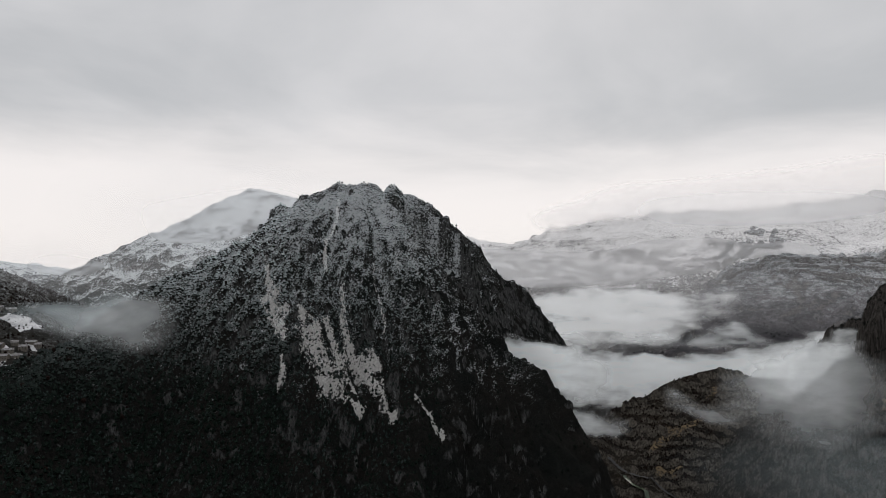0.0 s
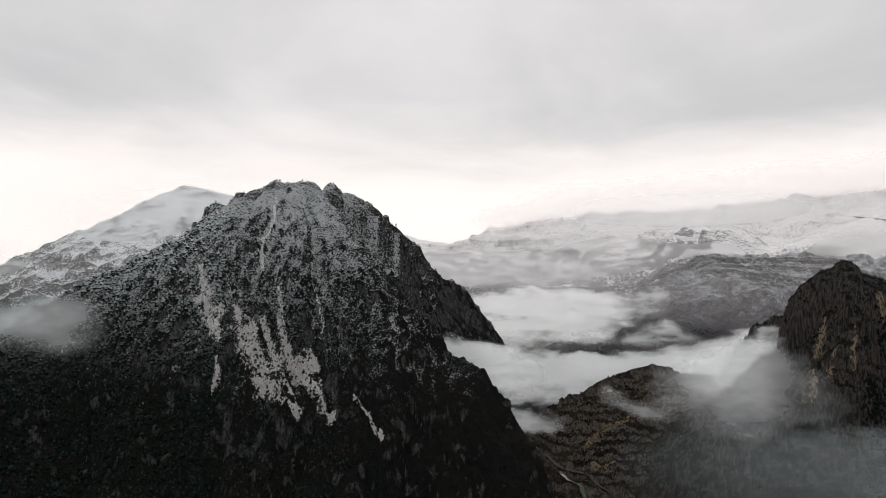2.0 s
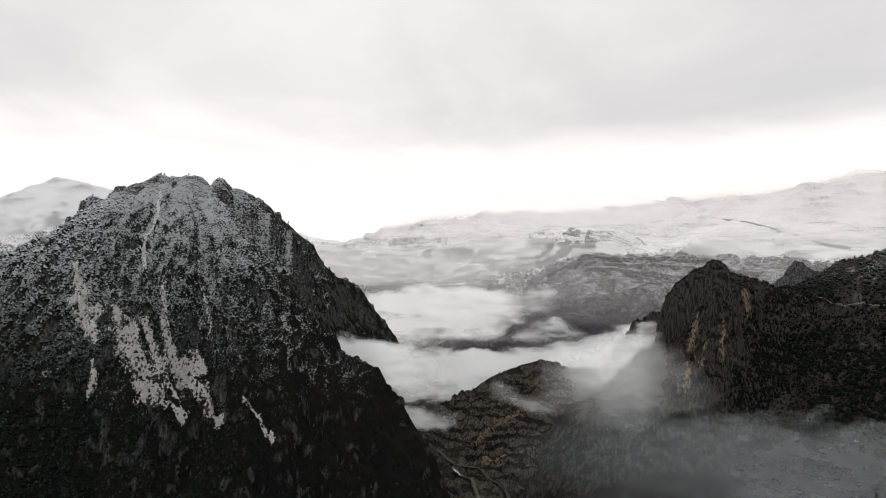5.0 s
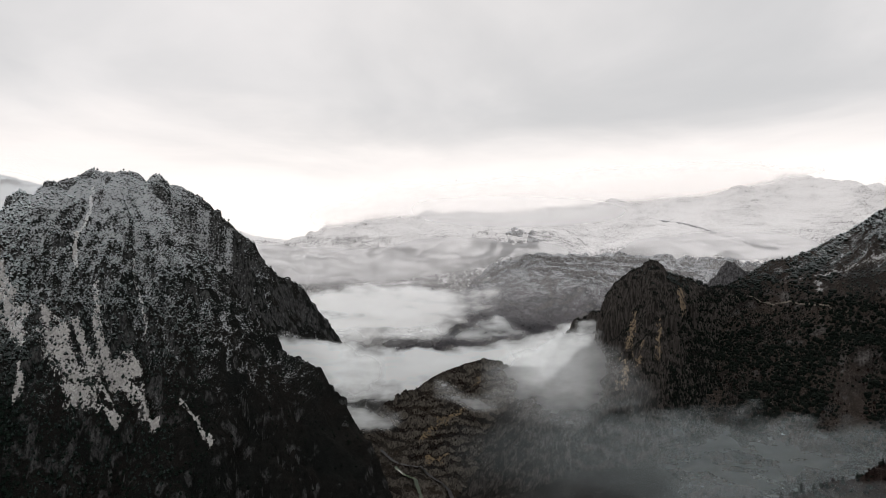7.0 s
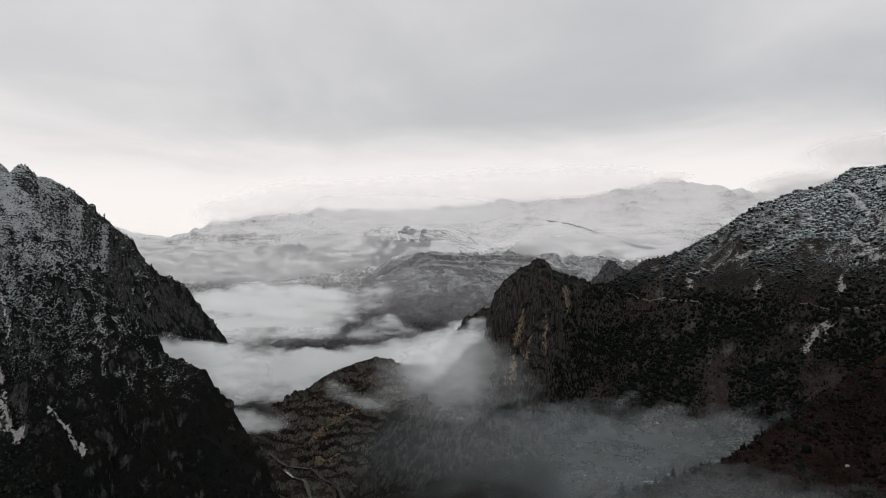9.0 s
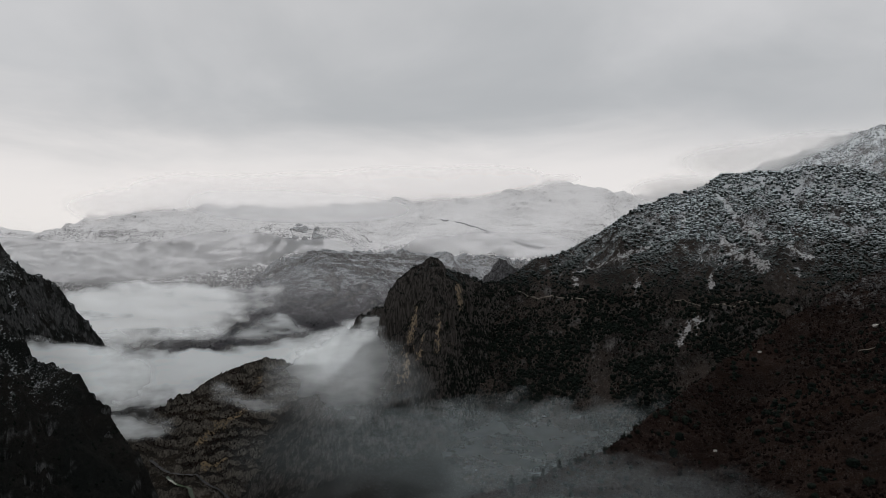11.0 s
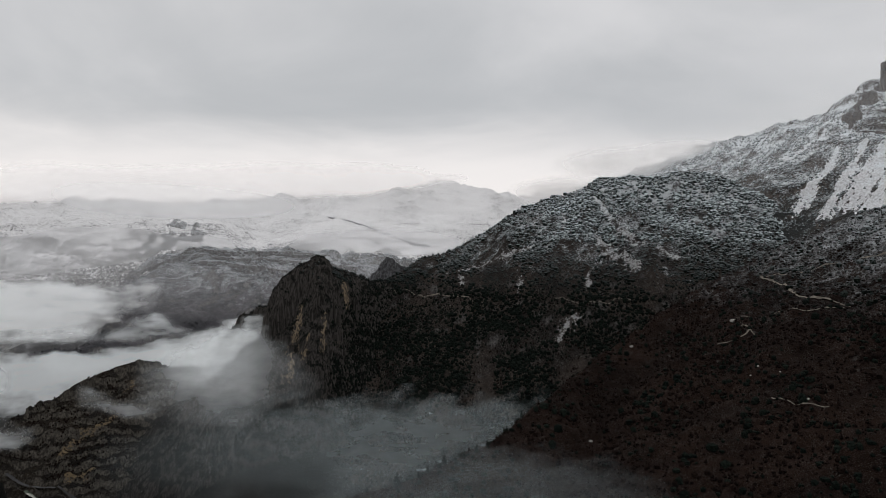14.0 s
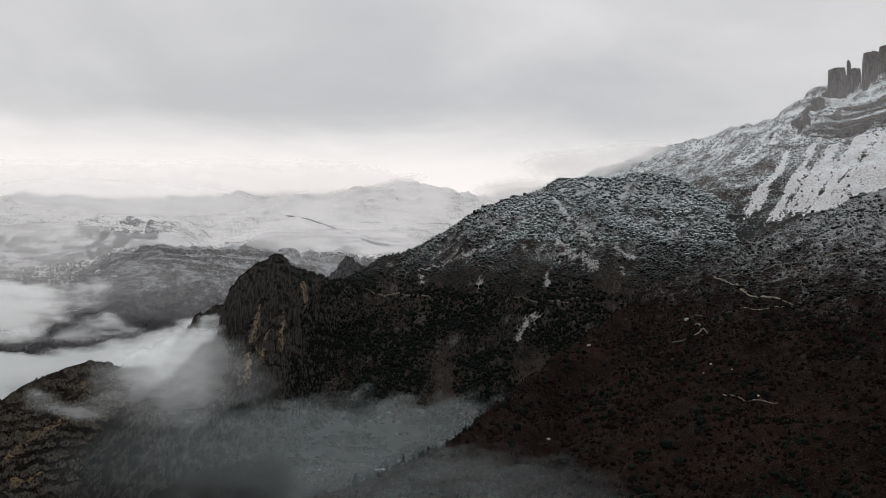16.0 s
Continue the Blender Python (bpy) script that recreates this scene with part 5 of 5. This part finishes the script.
def field(az, el, wide, deep, turn_, seed):
    """A field lying under snow on the valley floor."""
    x0, y0, _ = onto(az, el)
    u, v = np.meshgrid(np.linspace(-0.5, 0.5, 26), np.linspace(-0.5, 0.5, 18))
    u, v = u + 0.03 * fbm(v * 5 + seed, u * 5, 2), v + 0.04 * fbm(u * 5, v * 5 + seed, 2)
    c, s_ = math.cos(radians(turn_)), math.sin(radians(turn_))
    x, y = x0 + wide * u * c - deep * v * s_, y0 + wide * u * s_ + deep * v * c
    ob = sheet("snow_field", x, y, terrain(x.ravel(), y.ravel()).reshape(x.shape) + 0.8, np.ones(x.shape, bool), SNOWFIELD)
    return tagged(ob, "valley field lying white under trodden snow", "field", kind="structure")


field(-30.9, -3.6, 50, 46, -20, 1)
field(-31.5, -5.75, 26, 9, -10, 2)
field(-30.3, -5.3, 22, 8, -30, 3)
field(-32.3, -6.2, 24, 9, -5, 4)
scatter("trees", "dark trees between the village fields", "mountain", 420, (3.0, 6.0), BARE_TWIGS, 31, bare=-0.6, bearings=(-36, -24))

# ---- mist ----


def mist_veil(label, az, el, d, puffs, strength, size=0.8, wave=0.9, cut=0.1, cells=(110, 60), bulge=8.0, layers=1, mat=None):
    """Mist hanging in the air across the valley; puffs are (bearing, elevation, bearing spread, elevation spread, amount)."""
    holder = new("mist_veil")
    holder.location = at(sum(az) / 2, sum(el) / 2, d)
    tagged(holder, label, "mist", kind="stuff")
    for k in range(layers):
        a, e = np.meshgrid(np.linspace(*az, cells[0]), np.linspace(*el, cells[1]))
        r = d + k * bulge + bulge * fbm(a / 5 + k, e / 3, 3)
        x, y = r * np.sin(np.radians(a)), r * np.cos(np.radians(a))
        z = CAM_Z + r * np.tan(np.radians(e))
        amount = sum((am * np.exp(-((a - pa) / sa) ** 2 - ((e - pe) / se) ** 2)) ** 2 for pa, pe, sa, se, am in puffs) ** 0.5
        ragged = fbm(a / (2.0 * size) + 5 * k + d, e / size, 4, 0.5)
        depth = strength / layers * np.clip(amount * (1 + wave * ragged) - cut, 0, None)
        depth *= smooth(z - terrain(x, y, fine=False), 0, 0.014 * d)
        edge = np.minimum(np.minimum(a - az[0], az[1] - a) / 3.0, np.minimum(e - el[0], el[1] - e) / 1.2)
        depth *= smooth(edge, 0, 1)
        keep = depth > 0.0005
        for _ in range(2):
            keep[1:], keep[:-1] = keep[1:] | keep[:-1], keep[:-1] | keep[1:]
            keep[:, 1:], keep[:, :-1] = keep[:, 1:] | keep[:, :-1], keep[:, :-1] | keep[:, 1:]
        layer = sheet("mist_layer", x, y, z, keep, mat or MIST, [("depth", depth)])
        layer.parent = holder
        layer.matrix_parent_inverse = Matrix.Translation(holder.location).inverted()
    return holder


def mist_bank(label, d, profile, strength, edge, fade, wave, mat=None, bulge=8.0, lie=1.0):
    """A bank of mist with a ragged top that thins out downwards; the profile gives (bearing, top, bottom, amount)."""
    p = np.array(profile)
    a, e = np.meshgrid(np.arange(p[0, 0], p[-1, 0], 0.14), np.arange(p[:, 2].min() - 0.5, p[:, 1].max() + 1.0, 0.09))
    top, bottom, amount = (np.interp(a, p[:, 0], p[:, k]) for k in (1, 2, 3))
    r = d + bulge * fbm(a / 5, e / 3, 3)
    x, y = r * np.sin(np.radians(a)), r * np.cos(np.radians(a))
    z = CAM_Z + r * np.tan(np.radians(e))
    roll = fbm(a / 2.4 + d, e / 1.1, 5, 0.55)
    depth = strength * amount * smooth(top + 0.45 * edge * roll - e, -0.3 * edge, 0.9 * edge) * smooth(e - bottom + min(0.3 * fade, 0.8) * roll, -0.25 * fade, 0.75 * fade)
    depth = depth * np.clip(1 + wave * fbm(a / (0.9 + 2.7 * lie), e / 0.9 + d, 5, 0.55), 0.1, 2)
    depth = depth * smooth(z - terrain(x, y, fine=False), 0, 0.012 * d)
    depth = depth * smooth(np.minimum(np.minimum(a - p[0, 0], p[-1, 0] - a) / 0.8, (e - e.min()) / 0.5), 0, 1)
    keep = depth > 0.0005
    for _ in range(2):
        keep[1:], keep[:-1] = keep[1:] | keep[:-1], keep[:-1] | keep[1:]
        keep[:, 1:], keep[:, :-1] = keep[:, 1:] | keep[:, :-1], keep[:, :-1] | keep[:, 1:]
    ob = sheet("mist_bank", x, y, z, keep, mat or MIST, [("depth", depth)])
    return tagged(ob, label, "mist", kind="stuff")


mist_bank("pale mist lying in the far valley", 1760, [(6.2, -1.99, -3.69, 0), (7.3, -1.53, -4.36, 0.6), (8.8, -1.05, -5.17, 1), (11.6, -0.74, -5.29, 1), (15.2, -0.68, -5.17, 1), (17.6, -0.83, -4.78, 0.95), (18.9, -0.99, -3.8, 0.8), (20.3, -0.97, -2.99, 0.6), (21.9, -0.76, -2.37, 0.35), (23.5, -0.55, -1.65, 0)], 2.1, 0.8, 2.6, 0.7, mat=WHITE)
mist_bank("torn wisps of mist below the far valley's mist", 1390, [(8.0, -3.91, -5.04, 0), (10.7, -4.12, -5.3, 0.4), (14.4, -4.18, -5.36, 0.45), (17.6, -3.68, -5.05, 0.5), (19.0, -4.48, -5.3, 0.25), (21.3, -3.3, -5.21, 0.5), (22.6, -2.95, -4.95, 0.75), (24.0, -3.69, -4.83, 0.4), (26.1, -4.32, -4.87, 0)], 0.9, 0.8, 0.9, 1.2, mat=CLOUD)
mist_bank("soft white mist above the gorge", 1215, [(2.8, -4.58, -8.5, 0.8), (4.5, -4.67, -8.97, 0.9), (6.3, -4.95, -9.09, 1), (8.1, -5.17, -9.47, 1), (10.8, -5.52, -9.71, 1), (14.4, -5.82, -9.84, 1), (19.0, -5.71, -9.66, 1), (22.7, -5.36, -9.35, 1), (25.9, -4.51, -8.8, 1), (28.1, -3.64, -8.71, 1), (29.7, -2.97, -8.21, 0.8), (31.0, -2.84, -7.27, 0)], 2.2, 0.8, 2.6, 0.5, mat=CLOUD)
mist_bank("soft white mist behind the mountain's spur", 1065, [(1.5, -4.51, -9.02, 0.9), (3.6, -4.65, -9.42, 1), (5.4, -4.79, -9.59, 1), (7.7, -4.96, -9.51, 1), (9.5, -5.32, -9.44, 0.9), (11.3, -5.97, -9.36, 0.6), (13.9, -6.61, -9.01, 0)], 1.9, 0.8, 2.4, 0.4, mat=CLOUD)
mist_bank("pale mist flowing round the foot of the rock spire", 880, [(20.9, -6.71, -10.28, 0), (22.7, -6.0, -10.89, 0.2), (24.5, -5.09, -11.26, 0.4), (26.3, -4.68, -11.4, 0.7), (28.1, -4.27, -11.54, 0.9), (29.4, -3.6, -11.47, 0.8), (30.3, -3.75, -11.2, 0.5), (31.6, -5.13, -10.91, 0.28), (33.4, -6.51, -11.01, 0.18), (35.9, -8.31, -11.46, 0)], 0.85, 1.9, 6.0, 0.15, mat=CLOUD, lie=0.6)
mist_bank("white mist filling the gap beside the rock spire", 985, [(23.1, -5.98, -8.89, 0), (25.0, -5.35, -8.92, 0.5), (26.5, -4.81, -8.87, 0.9), (28.1, -4.36, -8.71, 1), (29.4, -3.56, -8.57, 0.9), (30.3, -3.4, -8.18, 0.5), (31.6, -3.71, -7.59, 0)], 1.3, 1.4, 2.8, 0.25, mat=CLOUD, lie=0.6)
mist_bank("wisp of mist in the mouth of the gorge", 880, [(8.6, -10.56, -11.42, 0), (10.4, -10.01, -12.18, 0.8), (12.2, -10.15, -12.37, 1), (14.1, -10.72, -12.12, 0.5), (15.4, -11.02, -11.68, 0)], 0.75, 0.9, 1.2, 0.9, mat=CLOUD)
mist_bank("thin wisps drifting over the rocky hillock", 940, [(17.2, -7.68, -9.46, 0), (19.1, -8.77, -9.97, 0.7), (20.9, -9.17, -10.5, 0.8), (22.3, -8.92, -10.68, 0.4), (23.6, -8.44, -10.2, 0.1), (25.0, -8.39, -9.28, 0)], 0.4, 0.7, 1.0, 1.0, mat=CLOUD)
mist_bank("grey mist pooled below the heath slope", 700, [(18.1, -12.21, -16.3, 0), (20.6, -11.66, -16.61, 0.15), (24.3, -10.53, -17.02, 0.3), (28.3, -9.77, -17.38, 0.5), (32.5, -9.57, -17.67, 0.7), (37.3, -9.66, -17.49, 0.95), (43.6, -9.64, -17.2, 1), (48.2, -9.53, -15.91, 1), (51.4, -9.5, -13.71, 1), (53.2, -9.53, -12.36, 0.7), (54.6, -9.61, -11.44, 0)], 0.37, 2.6, 5.0, 0.2, lie=0.7)
mist_bank("faint mist low over the heath slope", 400, [(34.0, -15.32, -21.62, 0), (37.4, -14.41, -21.81, 0.7), (41.0, -14.18, -21.93, 0.9), (44.6, -13.85, -21.97, 1), (48.3, -13.37, -21.93, 1), (51.9, -13.36, -21.81, 0.9), (55.6, -13.75, -21.61, 0.8), (59.1, -14.38, -21.34, 0.6), (62.6, -15.15, -21.01, 0.25), (65.9, -16.03, -20.62, 0)], 0.16, 2.2, 5.0, 0.5)
mist_veil("soft mist spilling over the mountain's wooded flank", (-36, -14), (-10, 0.4), 790,
          [(-25.2, -3.6, 3.0, 1.0, 1.1), (-23.4, -2.8, 2.0, 0.9, 1.0), (-24.0, -4.8, 2.6, 1.1, 0.6), (-29, -3.6, 2.6, 0.7, 0.4)], 0.5, 1.6, 0.5, mat=CLOUD)
mist_veil("thin mist drifting beside the village", (-38, -15), (-8.5, 0.2), 1060,
          [(-26.0, -3.3, 3.0, 0.9, 1.3), (-24.4, -2.9, 2.0, 1.1, 1.2), (-29.0, -2.8, 2.4, 0.5, 0.9), (-25.0, -4.6, 3.0, 1.5, 0.6)], 0.8, 1.8, 0.6)


mist_veil("low cloud wrapping the tops of the snowy range", (-2, 54), (0.5, 12), 3900,
          [(12, 4.8, 3.4, 1.0, 1.0), (18, 5.8, 5, 1.4, 1.4), (25, 6.2, 5, 1.4, 1.4), (32, 6.9, 5, 1.4, 1.4), (38.5, 7.5, 3.0, 1.2, 1.4), (42.0, 7.9, 1.8, 0.8, 1.2), (45.3, 8.2, 1.4, 0.35, 0.8)], 3.4, 2.4, 0.3, mat=SKY_CLOUD)
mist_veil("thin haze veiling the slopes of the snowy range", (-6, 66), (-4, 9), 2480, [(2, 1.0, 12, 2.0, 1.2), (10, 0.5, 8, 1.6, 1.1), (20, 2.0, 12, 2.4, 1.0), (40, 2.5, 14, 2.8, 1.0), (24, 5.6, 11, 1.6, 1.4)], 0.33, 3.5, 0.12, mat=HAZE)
mist_veil("low cloud hanging over the high cliff ridge", (48, 74), (5, 15), 1590,
          [(54.5, 7.0, 3, 0.9, 1.2), (59, 9.2, 3.5, 0.9, 1.2), (63.5, 10.1, 3.0, 0.7, 0.9)], 1.6, 2.2, 0.25, mat=SKY_CLOUD)
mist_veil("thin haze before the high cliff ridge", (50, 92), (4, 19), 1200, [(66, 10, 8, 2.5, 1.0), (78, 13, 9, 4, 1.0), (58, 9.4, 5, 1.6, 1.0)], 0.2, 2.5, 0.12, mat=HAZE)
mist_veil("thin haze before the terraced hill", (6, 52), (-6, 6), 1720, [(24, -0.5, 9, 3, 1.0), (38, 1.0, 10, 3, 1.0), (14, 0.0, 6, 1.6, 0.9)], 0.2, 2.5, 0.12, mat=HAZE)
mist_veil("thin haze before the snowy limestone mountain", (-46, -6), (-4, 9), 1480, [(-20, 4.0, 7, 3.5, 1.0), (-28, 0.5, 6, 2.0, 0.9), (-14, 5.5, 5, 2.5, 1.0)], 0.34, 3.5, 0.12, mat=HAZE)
